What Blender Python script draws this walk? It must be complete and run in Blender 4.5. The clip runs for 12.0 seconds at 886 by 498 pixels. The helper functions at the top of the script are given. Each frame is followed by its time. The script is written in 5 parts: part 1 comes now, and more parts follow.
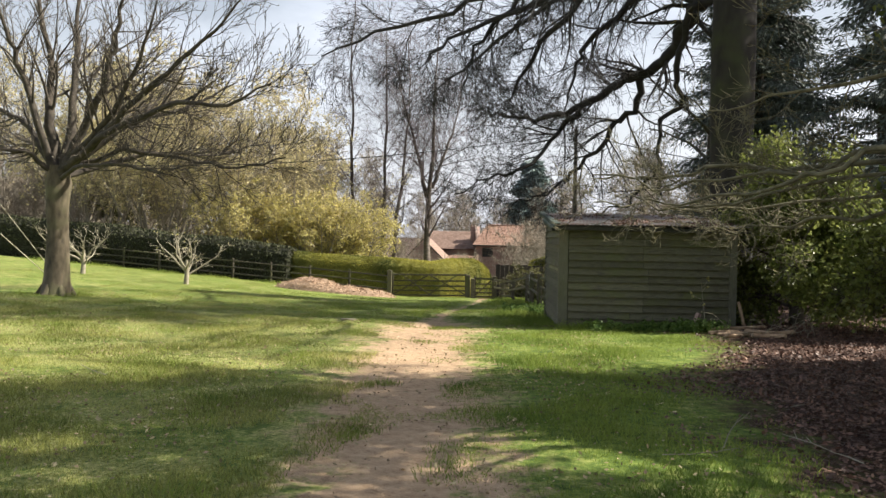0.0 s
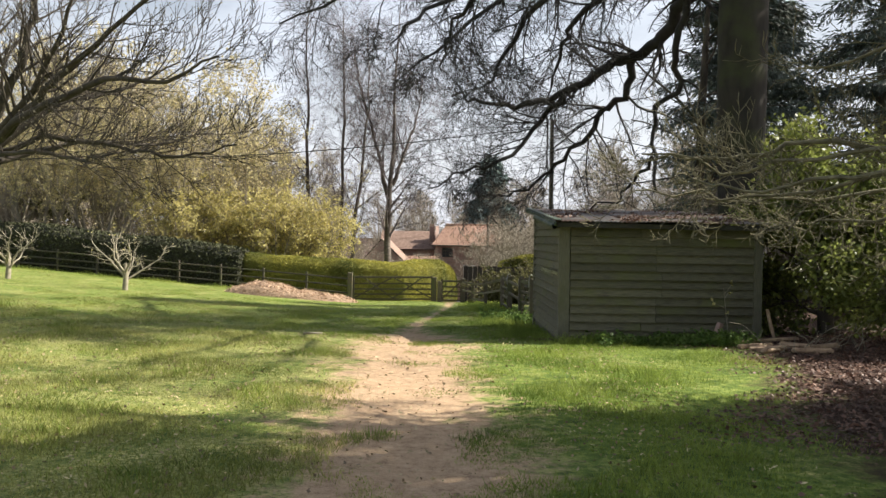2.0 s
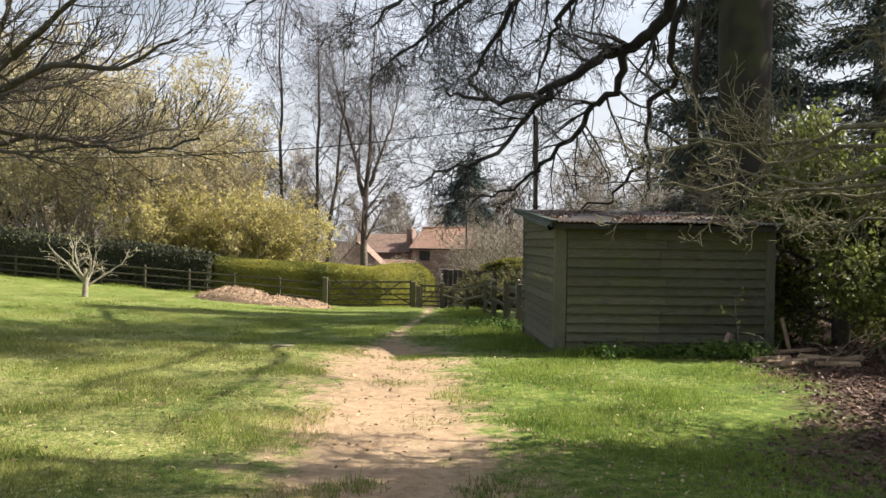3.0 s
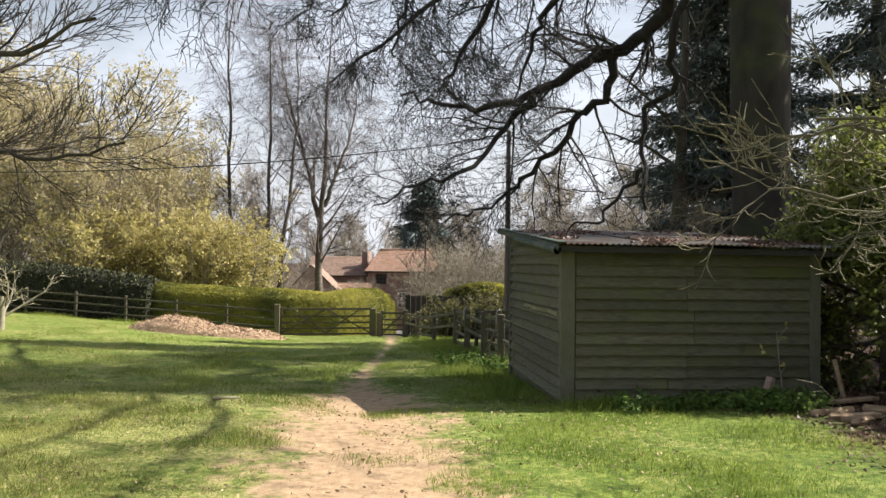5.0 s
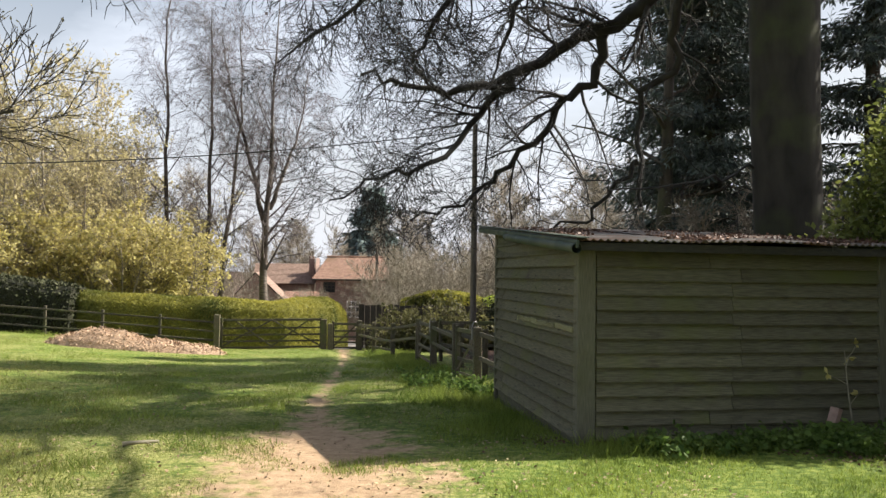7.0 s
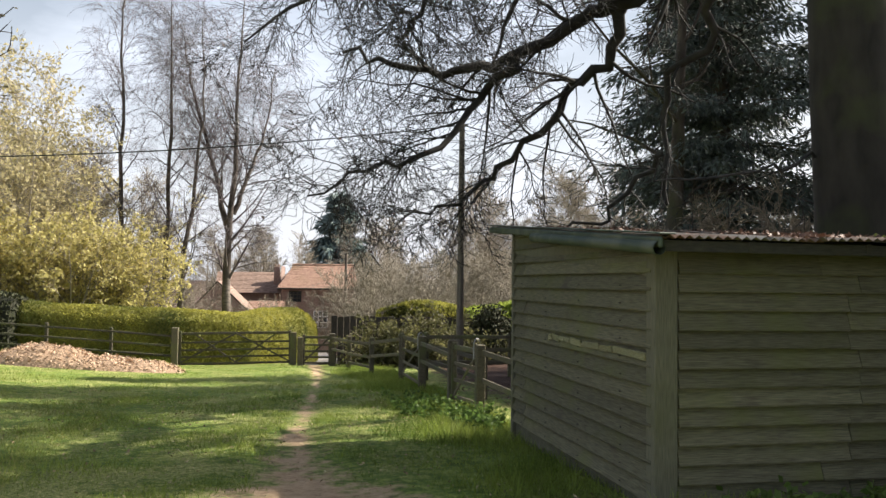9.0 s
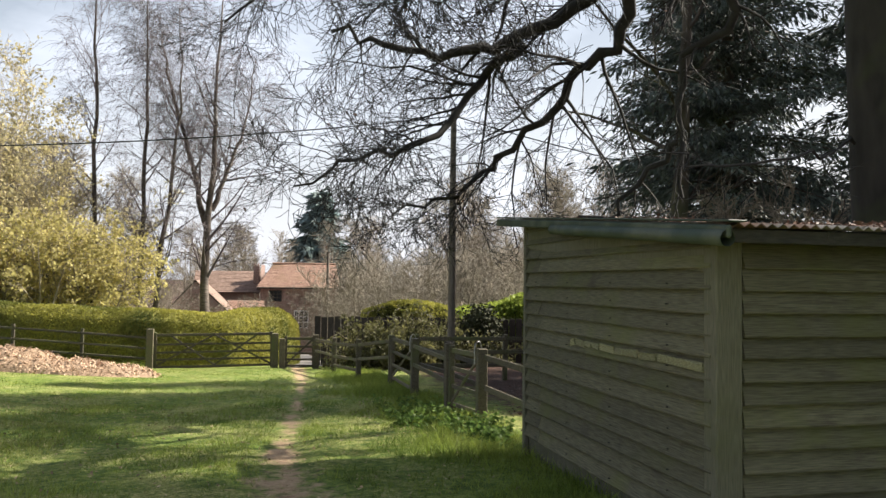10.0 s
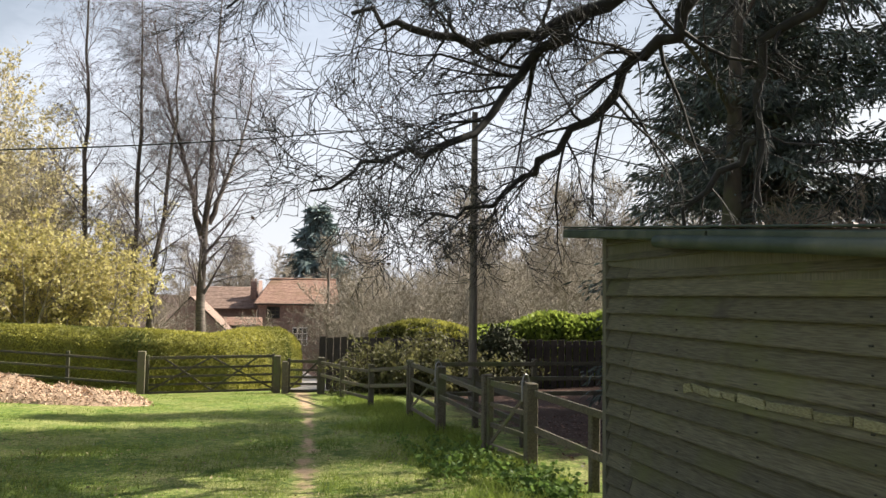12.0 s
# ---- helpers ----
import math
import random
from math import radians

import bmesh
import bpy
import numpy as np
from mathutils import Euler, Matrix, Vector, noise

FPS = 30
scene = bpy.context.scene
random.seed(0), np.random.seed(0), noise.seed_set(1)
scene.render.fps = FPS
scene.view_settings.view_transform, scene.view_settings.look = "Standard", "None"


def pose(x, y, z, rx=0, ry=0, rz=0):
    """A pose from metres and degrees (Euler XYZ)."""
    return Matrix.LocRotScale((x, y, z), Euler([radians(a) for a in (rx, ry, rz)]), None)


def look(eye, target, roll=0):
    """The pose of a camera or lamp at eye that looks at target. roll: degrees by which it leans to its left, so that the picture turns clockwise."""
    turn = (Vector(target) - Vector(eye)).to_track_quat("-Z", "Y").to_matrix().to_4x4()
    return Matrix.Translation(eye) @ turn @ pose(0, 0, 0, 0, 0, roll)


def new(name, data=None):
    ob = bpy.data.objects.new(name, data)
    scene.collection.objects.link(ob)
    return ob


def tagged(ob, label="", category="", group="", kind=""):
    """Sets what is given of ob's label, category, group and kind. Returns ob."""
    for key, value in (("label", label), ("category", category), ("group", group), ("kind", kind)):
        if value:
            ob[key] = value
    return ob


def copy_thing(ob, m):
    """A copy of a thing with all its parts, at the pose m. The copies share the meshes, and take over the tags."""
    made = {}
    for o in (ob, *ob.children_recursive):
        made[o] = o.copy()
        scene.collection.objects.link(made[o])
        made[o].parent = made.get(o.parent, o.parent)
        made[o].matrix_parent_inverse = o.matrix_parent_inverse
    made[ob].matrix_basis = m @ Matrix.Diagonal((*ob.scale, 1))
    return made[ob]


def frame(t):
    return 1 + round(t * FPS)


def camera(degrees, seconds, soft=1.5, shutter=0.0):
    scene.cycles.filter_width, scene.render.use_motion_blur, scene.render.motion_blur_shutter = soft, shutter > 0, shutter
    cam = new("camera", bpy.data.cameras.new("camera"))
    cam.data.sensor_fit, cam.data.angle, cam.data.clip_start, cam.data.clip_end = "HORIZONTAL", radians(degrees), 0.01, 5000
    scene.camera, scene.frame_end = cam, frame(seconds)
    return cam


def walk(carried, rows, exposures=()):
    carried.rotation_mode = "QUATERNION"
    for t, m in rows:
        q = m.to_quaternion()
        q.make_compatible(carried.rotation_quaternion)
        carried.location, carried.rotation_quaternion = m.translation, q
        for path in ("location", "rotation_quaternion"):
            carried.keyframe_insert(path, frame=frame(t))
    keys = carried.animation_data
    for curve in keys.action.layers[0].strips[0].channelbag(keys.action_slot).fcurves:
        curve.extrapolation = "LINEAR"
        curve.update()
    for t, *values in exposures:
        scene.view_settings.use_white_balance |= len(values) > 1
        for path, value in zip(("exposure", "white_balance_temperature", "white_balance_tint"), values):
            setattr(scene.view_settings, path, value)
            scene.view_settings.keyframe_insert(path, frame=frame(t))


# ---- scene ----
cam = camera(57.8, 12.0)
PATH = [
    (0, (2.149, 0.287, 1.5), (2.034, 2.284, 1.471), 1.1),
    (0.5, (2.027, 0.921, 1.488), (1.918, 2.918, 1.462), 1.2),
    (1, (1.825, 1.457, 1.529), (1.74, 3.455, 1.504), 1.0),
    (1.5, (1.685, 2.012, 1.497), (1.644, 4.011, 1.473), 1.0),
    (2, (1.531, 2.618, 1.477), (1.533, 4.618, 1.45), 0.9),
    (2.5, (1.478, 3.292, 1.473), (1.512, 5.292, 1.447), 0.7),
    (3, (1.401, 3.887, 1.465), (1.463, 5.886, 1.447), 0.8),
    (5, (1.1, 6.222, 1.52), (1.279, 8.214, 1.558), 0.7),
    (5.5, (1.069, 6.823, 1.494), (1.281, 8.811, 1.542), 0.7),
    (6, (1.042, 7.36, 1.479), (1.298, 9.343, 1.53), 0.7),
    (6.5, (0.986, 7.995, 1.459), (1.275, 9.973, 1.513), 0.7),
    (8.5, (0.801, 10.125, 1.446), (1.168, 12.089, 1.529), 0.8),
    (9, (0.755, 10.709, 1.446), (1.153, 12.667, 1.529), 0.7),
    (9.5, (0.718, 11.206, 1.432), (1.147, 13.158, 1.515), 0.7),
    (10, (0.694, 11.74, 1.43), (1.141, 13.687, 1.512), 0.7),
    (10.5, (0.65, 12.278, 1.452), (1.109, 14.223, 1.536), 0.7),
    (11, (0.6, 12.752, 1.453), (1.064, 14.696, 1.538), 0.7),
    (11.5, (0.565, 13.262, 1.49), (1.029, 15.205, 1.58), 0.6),
    (12, (0.534, 13.545, 1.513), (0.991, 15.489, 1.632), 0.7),
]
EXPOSURE = [(0.0, 1.15), (6.5, 1.12), (9.0, 1.25), (12.0, 1.2)]
walk(cam, [(t, look(eye, target, roll)) for t, eye, target, roll in PATH], EXPOSURE)

# ---- world, sun ----
SUN_AZ, SUN_EL = radians(82), radians(42)   # azimuth from +y towards +x
world = bpy.data.worlds.new("sky")
scene.world = world
world.use_nodes = True
wt = world.node_tree
wt.nodes.clear()
w_out = wt.nodes.new("ShaderNodeOutputWorld")
w_bg = wt.nodes.new("ShaderNodeBackground")
w_sky = wt.nodes.new("ShaderNodeTexSky")
w_sky.sky_type = "NISHITA"
w_sky.sun_disc = False
w_sky.sun_elevation, w_sky.sun_rotation = SUN_EL, SUN_AZ
w_sky.dust_density = 4.0
w_sky.air_density = 1.3
w_co = wt.nodes.new("ShaderNodeTexCoord")
w_map = wt.nodes.new("ShaderNodeMapping")
w_map.inputs["Scale"].default_value = (1.0, 1.0, 2.6)
w_noise = wt.nodes.new("ShaderNodeTexNoise")
w_noise.inputs["Scale"].default_value = 2.2
w_noise.inputs["Detail"].default_value = 7
w_noise.inputs["Roughness"].default_value = 0.55
w_ramp = wt.nodes.new("ShaderNodeValToRGB")
w_ramp.color_ramp.elements[0].position, w_ramp.color_ramp.elements[1].position = 0.46, 0.74
w_mix = wt.nodes.new("ShaderNodeMix")
w_mix.data_type = "RGBA"
w_mix.inputs["B"].default_value = (9.0, 9.7, 11.2, 1)
wt.links.new(w_co.outputs["Generated"], w_map.inputs["Vector"])
wt.links.new(w_map.outputs["Vector"], w_noise.inputs["Vector"])
wt.links.new(w_noise.outputs["Fac"], w_ramp.inputs["Fac"])
wt.links.new(w_ramp.outputs["Color"], w_mix.inputs["Factor"])
wt.links.new(w_sky.outputs["Color"], w_mix.inputs["A"])
# pale haze towards the horizon
w_sep = wt.nodes.new("ShaderNodeSeparateXYZ")
w_low = wt.nodes.new("ShaderNodeMapRange")
w_low.inputs["From Min"].default_value, w_low.inputs["From Max"].default_value = 0.0, 0.45
w_low.inputs["To Min"].default_value, w_low.inputs["To Max"].default_value = 0.85, 0.0
w_haze = wt.nodes.new("ShaderNodeMix")
w_haze.data_type = "RGBA"
w_haze.inputs["B"].default_value = (9.2, 9.5, 10.3, 1)
wt.links.new(w_co.outputs["Generated"], w_sep.inputs["Vector"])
wt.links.new(w_sep.outputs["Z"], w_low.inputs["Value"])
wt.links.new(w_low.outputs["Result"], w_haze.inputs["Factor"])
wt.links.new(w_mix.outputs["Result"], w_haze.inputs["A"])
wt.links.new(w_haze.outputs["Result"], w_bg.inputs["Color"])
wt.links.new(w_bg.outputs["Background"], w_out.inputs["Surface"])
w_bg.inputs["Strength"].default_value = 0.056

sun_data = bpy.data.lights.new("sun", "SUN")
sun_data.energy, sun_data.angle, sun_data.color = 5.0, radians(0.53), (1.0, 0.93, 0.82)
sun = new("sun", sun_data)
sun_from = Vector((math.sin(SUN_AZ) * math.cos(SUN_EL), math.cos(SUN_AZ) * math.cos(SUN_EL), math.sin(SUN_EL)))
sun.matrix_world = look(sun_from * 60, (0, 0, 0))


# ---- materials ----
def material(name, dark, light, scale=8.0, rough=0.8, bump=0.3, stretch=(1, 1, 1), stain=None, vary=0.0, fine=6.0, island=False, leaf=False, metal=0.0, moss=None):
    """Two-scale procedural surface: fine grain from dark to light, large stains, bump; vary: brightness from piece to piece."""
    m = bpy.data.materials.new(name)
    m.use_nodes = True
    nt = m.node_tree
    p = nt.nodes["Principled BSDF"]
    co = nt.nodes.new("ShaderNodeTexCoord")
    mp = nt.nodes.new("ShaderNodeMapping")
    mp.inputs["Scale"].default_value = stretch
    place = co.outputs["Object"]
    if vary and not island:
        info = nt.nodes.new("ShaderNodeObjectInfo")
        off = nt.nodes.new("ShaderNodeVectorMath")
        off.operation = "MULTIPLY_ADD"
        off.inputs[1].default_value = (37.0, 53.0, 71.0)
        nt.links.new(info.outputs["Random"], off.inputs[0])
        nt.links.new(place, off.inputs[2])
        place = off.outputs["Vector"]
    nt.links.new(place, mp.inputs["Vector"])
    n1 = nt.nodes.new("ShaderNodeTexNoise")
    n1.inputs["Scale"].default_value, n1.inputs["Detail"].default_value = scale, fine
    nt.links.new(mp.outputs["Vector"], n1.inputs["Vector"])
    r1 = nt.nodes.new("ShaderNodeValToRGB")
    r1.color_ramp.elements[0].position, r1.color_ramp.elements[1].position = 0.3, 0.7
    r1.color_ramp.elements[0].color, r1.color_ramp.elements[1].color = (*dark, 1), (*light, 1)
    nt.links.new(n1.outputs["Fac"], r1.inputs["Fac"])
    col = r1.outputs["Color"]
    for k, (tint, sc, lo, hi) in enumerate([v for v in (stain, moss) if v]):
        n2 = nt.nodes.new("ShaderNodeTexNoise")
        n2.inputs["Scale"].default_value, n2.inputs["Detail"].default_value = sc, 4
        nt.links.new(place, n2.inputs["Vector"])
        r2 = nt.nodes.new("ShaderNodeMapRange")
        r2.inputs["From Min"].default_value, r2.inputs["From Max"].default_value = lo, hi
        nt.links.new(n2.outputs["Fac"], r2.inputs["Value"])
        mx = nt.nodes.new("ShaderNodeMix")
        mx.data_type = "RGBA"
        mx.inputs["B"].default_value = (*tint, 1)
        nt.links.new(r2.outputs["Result"], mx.inputs["Factor"])
        nt.links.new(col, mx.inputs["A"])
        col = mx.outputs["Result"]
    if vary:
        if island:
            src = nt.nodes.new("ShaderNodeNewGeometry").outputs["Random Per Island"]
        else:
            src = nt.nodes.new("ShaderNodeObjectInfo").outputs["Random"]
        mr = nt.nodes.new("ShaderNodeMapRange")
        mr.inputs["To Min"].default_value, mr.inputs["To Max"].default_value = 1 - vary, 1 + vary
        nt.links.new(src, mr.inputs["Value"])
        hs = nt.nodes.new("ShaderNodeHueSaturation")
        nt.links.new(mr.outputs["Result"], hs.inputs["Value"])
        nt.links.new(col, hs.inputs["Color"])
        col = hs.outputs["Color"]
    nt.links.new(col, p.inputs["Base Color"])
    p.inputs["Roughness"].default_value = rough
    p.inputs["Metallic"].default_value = metal
    if bump:
        b = nt.nodes.new("ShaderNodeBump")
        b.inputs["Strength"].default_value, b.inputs["Distance"].default_value = bump, 0.02
        nt.links.new(n1.outputs["Fac"], b.inputs["Height"])
        nt.links.new(b.outputs["Normal"], p.inputs["Normal"])
    if leaf:
        tr = nt.nodes.new("ShaderNodeBsdfTranslucent")
        ms = nt.nodes.new("ShaderNodeMixShader")
        ms.inputs["Fac"].default_value = 0.5
        nt.links.new(col, tr.inputs["Color"])
        nt.links.new(p.outputs["BSDF"], ms.inputs[1])
        nt.links.new(tr.outputs["BSDF"], ms.inputs[2])
        nt.links.new(ms.outputs["Shader"], nt.nodes["Material Output"].inputs["Surface"])
        p.inputs["Specular IOR Level"].default_value = 0.3
    return m


M_BOARD = material("weathered_board", (0.06, 0.056, 0.034), (0.148, 0.14, 0.086), 6, 0.85, 0.35, (1.2, 1.2, 22), ((0.11, 0.12, 0.035), 1.1, 0.54, 0.76), 0.22, moss=((0.06, 0.05, 0.04), 3.5, 0.6, 0.8))
M_PLINTH = material("red_brown_plinth", (0.06, 0.032, 0.021), (0.125, 0.07, 0.046), 8, 0.85, 0.4, (1.2, 1.2, 12))
M_POST_SHED = material("shed_post_wood", (0.078, 0.075, 0.05), (0.155, 0.15, 0.104), 6, 0.85, 0.35, (22, 22, 1.2), ((0.08, 0.085, 0.04), 1.5, 0.5, 0.75), 0.1)
M_RAIL = material("fence_wood", (0.06, 0.05, 0.033), (0.16, 0.138, 0.092), 9, 0.85, 0.4, (5, 5, 5), ((0.10, 0.11, 0.04), 2.0, 0.5, 0.7), 0.25)
M_GATE = material("gate_wood", (0.035, 0.03, 0.022), (0.095, 0.08, 0.055), 9, 0.85, 0.4, (5, 5, 5), ((0.07, 0.075, 0.03), 2.0, 0.5, 0.7), 0.2)
M_STRIP = material("pale_split_wood", (0.14, 0.135, 0.065), (0.31, 0.30, 0.165), 12, 0.85, 0.5, (3, 3, 15), None, 0.2)
M_CORR = material("old_corrugated_sheet", (0.10, 0.095, 0.085), (0.24, 0.22, 0.2), 3, 0.7, 0.3, (1, 1, 1), ((0.14, 0.08, 0.05), 2.4, 0.45, 0.62), 0.15, metal=0.0)
M_GREEN = material("green_painted_metal", (0.022, 0.04, 0.027), (0.05, 0.072, 0.05), 5, 0.6, 0.15, (1, 1, 1), ((0.10, 0.11, 0.08), 2.5, 0.5, 0.75))
M_FASCIA = material("dark_fascia_wood", (0.02, 0.02, 0.017), (0.05, 0.047, 0.037), 6, 0.8, 0.3, (2, 10, 10))
M_BARK_LIMB = material("near_black_limb_bark", (0.016, 0.015, 0.014), (0.045, 0.042, 0.037), 5, 0.85, 0.4)
M_BARK_TWIG = material("brown_limb_bark", (0.03, 0.025, 0.019), (0.085, 0.07, 0.052), 6, 0.9, 0.4)
M_BARK_BEECH = material("near_black_beech_bark", (0.015, 0.013, 0.010), (0.042, 0.037, 0.029), 5, 0.9, 0.6, (1, 1, 0.35), ((0.05, 0.058, 0.02), 0.9, 0.52, 0.7))
M_BARK_LEFT = material("pale_grey_bark", (0.045, 0.036, 0.022), (0.155, 0.125, 0.08), 7, 0.9, 0.6, (1, 1, 0.4), ((0.12, 0.12, 0.055), 1.3, 0.52, 0.7))
M_BIRCH_TWIG = material("purplish_birch_twigs", (0.075, 0.06, 0.062), (0.17, 0.14, 0.14), 4, 0.9, 0.0)
M_BARK_OLIVE = material("olive_lichened_bark", (0.085, 0.078, 0.045), (0.23, 0.205, 0.12), 8, 0.9, 0.4)
M_LEAF_BRAMBLE = material("dull_bramble_leaf", (0.055, 0.06, 0.022), (0.16, 0.15, 0.06), 1.5, 0.6, 0, vary=0.4, island=True, leaf=True)
M_BIRCH = material("birch_bark", (0.075, 0.06, 0.05), (0.20, 0.165, 0.14), 5, 0.85, 0.3, (1, 1, 3), ((0.06, 0.045, 0.036), 0.5, 0.42, 0.58), moss=((0.5, 0.47, 0.43), 0.8, 0.64, 0.72))
M_BARK_DARK = material("dark_bark", (0.035, 0.028, 0.022), (0.10, 0.08, 0.06), 6, 0.9, 0.5, (1, 1, 0.4), ((0.07, 0.08, 0.03), 1.0, 0.5, 0.7))
M_BARK_WARM = material("brown_twigs", (0.165, 0.142, 0.11), (0.31, 0.27, 0.21), 3, 0.9, 0.0, (1, 1, 1))
M_BARK_LICHEN = material("lichened_bark", (0.16, 0.14, 0.10), (0.34, 0.31, 0.23), 8, 0.9, 0.4)
M_LEAF_SALLOW = material("fresh_yellow_green_leaf", (0.34, 0.30, 0.095), (0.60, 0.53, 0.235), 1.5, 0.6, 0, vary=0.3, island=True, leaf=True)
M_LEAF_CATKIN = material("pale_catkin_leaf", (0.38, 0.33, 0.16), (0.62, 0.55, 0.33), 1.5, 0.6, 0, vary=0.3, island=True, leaf=True)
M_LEAF_HOLLY = material("glossy_evergreen_leaf", (0.075, 0.105, 0.024), (0.26, 0.285, 0.08), 2.0, 0.38, 0, vary=0.4, island=True, leaf=True)
M_LEAF_CONIFER = material("dark_conifer_needles", (0.045, 0.06, 0.052), (0.11, 0.138, 0.112), 2.0, 0.7, 0, vary=0.35, island=True)
# needle colour lightened to carry the haze of distance
M_LEAF_PINE = material("hazed_blue_green_needles", (0.12, 0.17, 0.16), (0.22, 0.28, 0.26), 1.0, 0.7, 0, vary=0.3, island=True)
M_LEAF_HEDGE = material("clipped_hedge_leaf", (0.27, 0.26, 0.05), (0.46, 0.43, 0.10), 1.2, 0.6, 0, vary=0.18, island=True, leaf=True, stain=((0.08, 0.10, 0.025), 0.5, 0.45, 0.65))
M_LEAF_FEATHER = material("feathery_evergreen_spray", (0.13, 0.18, 0.03), (0.36, 0.42, 0.08), 1.5, 0.6, 0, vary=0.4, island=True, leaf=True)
M_LEAF_HEDGE_DARK = material("dark_hedge_leaf", (0.026, 0.032, 0.013), (0.06, 0.064, 0.026), 1.2, 0.85, 0, vary=0.35, island=True)
# core colours hold the light: near-black shade between leaves, and a sunny copy
M_HEDGE_CORE = material("shaded_hedge_inside", (0.012, 0.014, 0.006), (0.03, 0.03, 0.014), 3, 0.9, 0.3)
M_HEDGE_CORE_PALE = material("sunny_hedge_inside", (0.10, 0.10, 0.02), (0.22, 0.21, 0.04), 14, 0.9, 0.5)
M_LEAF_NETTLE = material("nettle_leaf", (0.07, 0.13, 0.026), (0.17, 0.25, 0.062), 3, 0.6, 0, vary=0.35, island=True, leaf=True)
M_GRASS_DRY = material("drier_grass_blade", (0.145, 0.18, 0.036), (0.40, 0.39, 0.125), 0.7, 0.6, 0, vary=0.4, island=True, leaf=True)
M_GRASS = material("grass_blade", (0.105, 0.165, 0.024), (0.29, 0.345, 0.07), 0.7, 0.6, 0, vary=0.35, island=True, leaf=True)
M_DEAD_LEAF = material("dead_beech_leaf", (0.05, 0.024, 0.016), (0.165, 0.088, 0.056), 2.0, 0.6, 0, vary=0.45, island=True)
M_LAWN_LEAF = material("dry_lawn_leaf", (0.13, 0.085, 0.045), (0.40, 0.29, 0.17), 2.0, 0.7, 0, vary=0.5, island=True)
M_STRAW = material("dry_straw", (0.24, 0.19, 0.10), (0.44, 0.37, 0.21), 3, 0.8, 0, vary=0.35, island=True)
M_CHIP = material("wood_chip", (0.29, 0.185, 0.115), (0.58, 0.43, 0.30), 4, 0.8, 0, vary=0.4, island=True)
M_CHIP_CORE = material("wood_chip_mass", (0.17, 0.105, 0.065), (0.40, 0.29, 0.19), 25, 0.9, 0.8)
M_BRICK = material("red_brick", (0.22, 0.145, 0.115), (0.37, 0.26, 0.21), 9, 0.9, 0.4, stain=((0.25, 0.17, 0.13), 1.0, 0.5, 0.75), vary=0.12)
M_TILE = material("clay_roof_tile", (0.22, 0.135, 0.10), (0.34, 0.215, 0.16), 4, 0.85, 0.3, vary=0.2, stain=((0.20, 0.13, 0.08), 0.6, 0.5, 0.75))
M_TILE_OLD = material("old_brown_roof_tile", (0.16, 0.105, 0.08), (0.27, 0.185, 0.145), 4, 0.9, 0.3, vary=0.15)
M_WHITE = material("white_paint", (0.72, 0.71, 0.68), (0.82, 0.81, 0.79), 3, 0.5, 0.05)
M_GLASS_DARK = material("window_glass", (0.02, 0.022, 0.025), (0.04, 0.045, 0.05), 2, 0.08, 0)
M_POLE = material("creosoted_pole", (0.09, 0.075, 0.06), (0.19, 0.16, 0.13), 8, 0.85, 0.3, (6, 6, 0.6))
M_WIRE = material("black_cable", (0.012, 0.012, 0.012), (0.02, 0.02, 0.02), 5, 0.6, 0)
M_STEEL = material("galvanised_steel", (0.28, 0.28, 0.27), (0.42, 0.42, 0.41), 6, 0.45, 0.1, metal=0.8)
M_PANEL = material("brown_fence_panel", (0.03, 0.025, 0.02), (0.07, 0.058, 0.046), 6, 0.9, 0.4, (12, 12, 0.8), vary=0.2)
M_LOG = material("split_log_end", (0.20, 0.13, 0.08), (0.42, 0.30, 0.19), 10, 0.85, 0.4)
M_TARMAC = material("pale_worn_track", (0.17, 0.16, 0.15), (0.27, 0.255, 0.24), 20, 0.9, 0.3, stain=((0.2, 0.15, 0.1), 1.0, 0.5, 0.8))
M_ROPE = material("pale_rope", (0.35, 0.31, 0.22), (0.5, 0.45, 0.34), 30, 0.9, 0.2)


# ---- mesh helpers ----
def mesh_object(name, verts, faces, mat, smooth=False):
    me = bpy.data.meshes.new(name)
    me.from_pydata(verts, [], faces)
    me.materials.append(mat)
    if smooth:
        me.polygons.foreach_set("use_smooth", [True] * len(me.polygons))
    me.update()
    return new(name, me)


def part(name, bm, mat, parent, label=""):
    me = bpy.data.meshes.new(name)
    bm.to_mesh(me)
    bm.free()
    me.materials.append(mat)
    ob = new(name, me)
    ob.parent = parent
    if label:
        tagged(ob, label)
    return ob


def under(ob, parent, label=""):
    ob.parent = parent
    if label:
        tagged(ob, label)
    return ob


def thing(name, m, label, category, group="", kind=""):
    e = new(name)
    e.empty_display_size = 0.2
    e.matrix_world = m
    return tagged(e, label, category, group, kind)


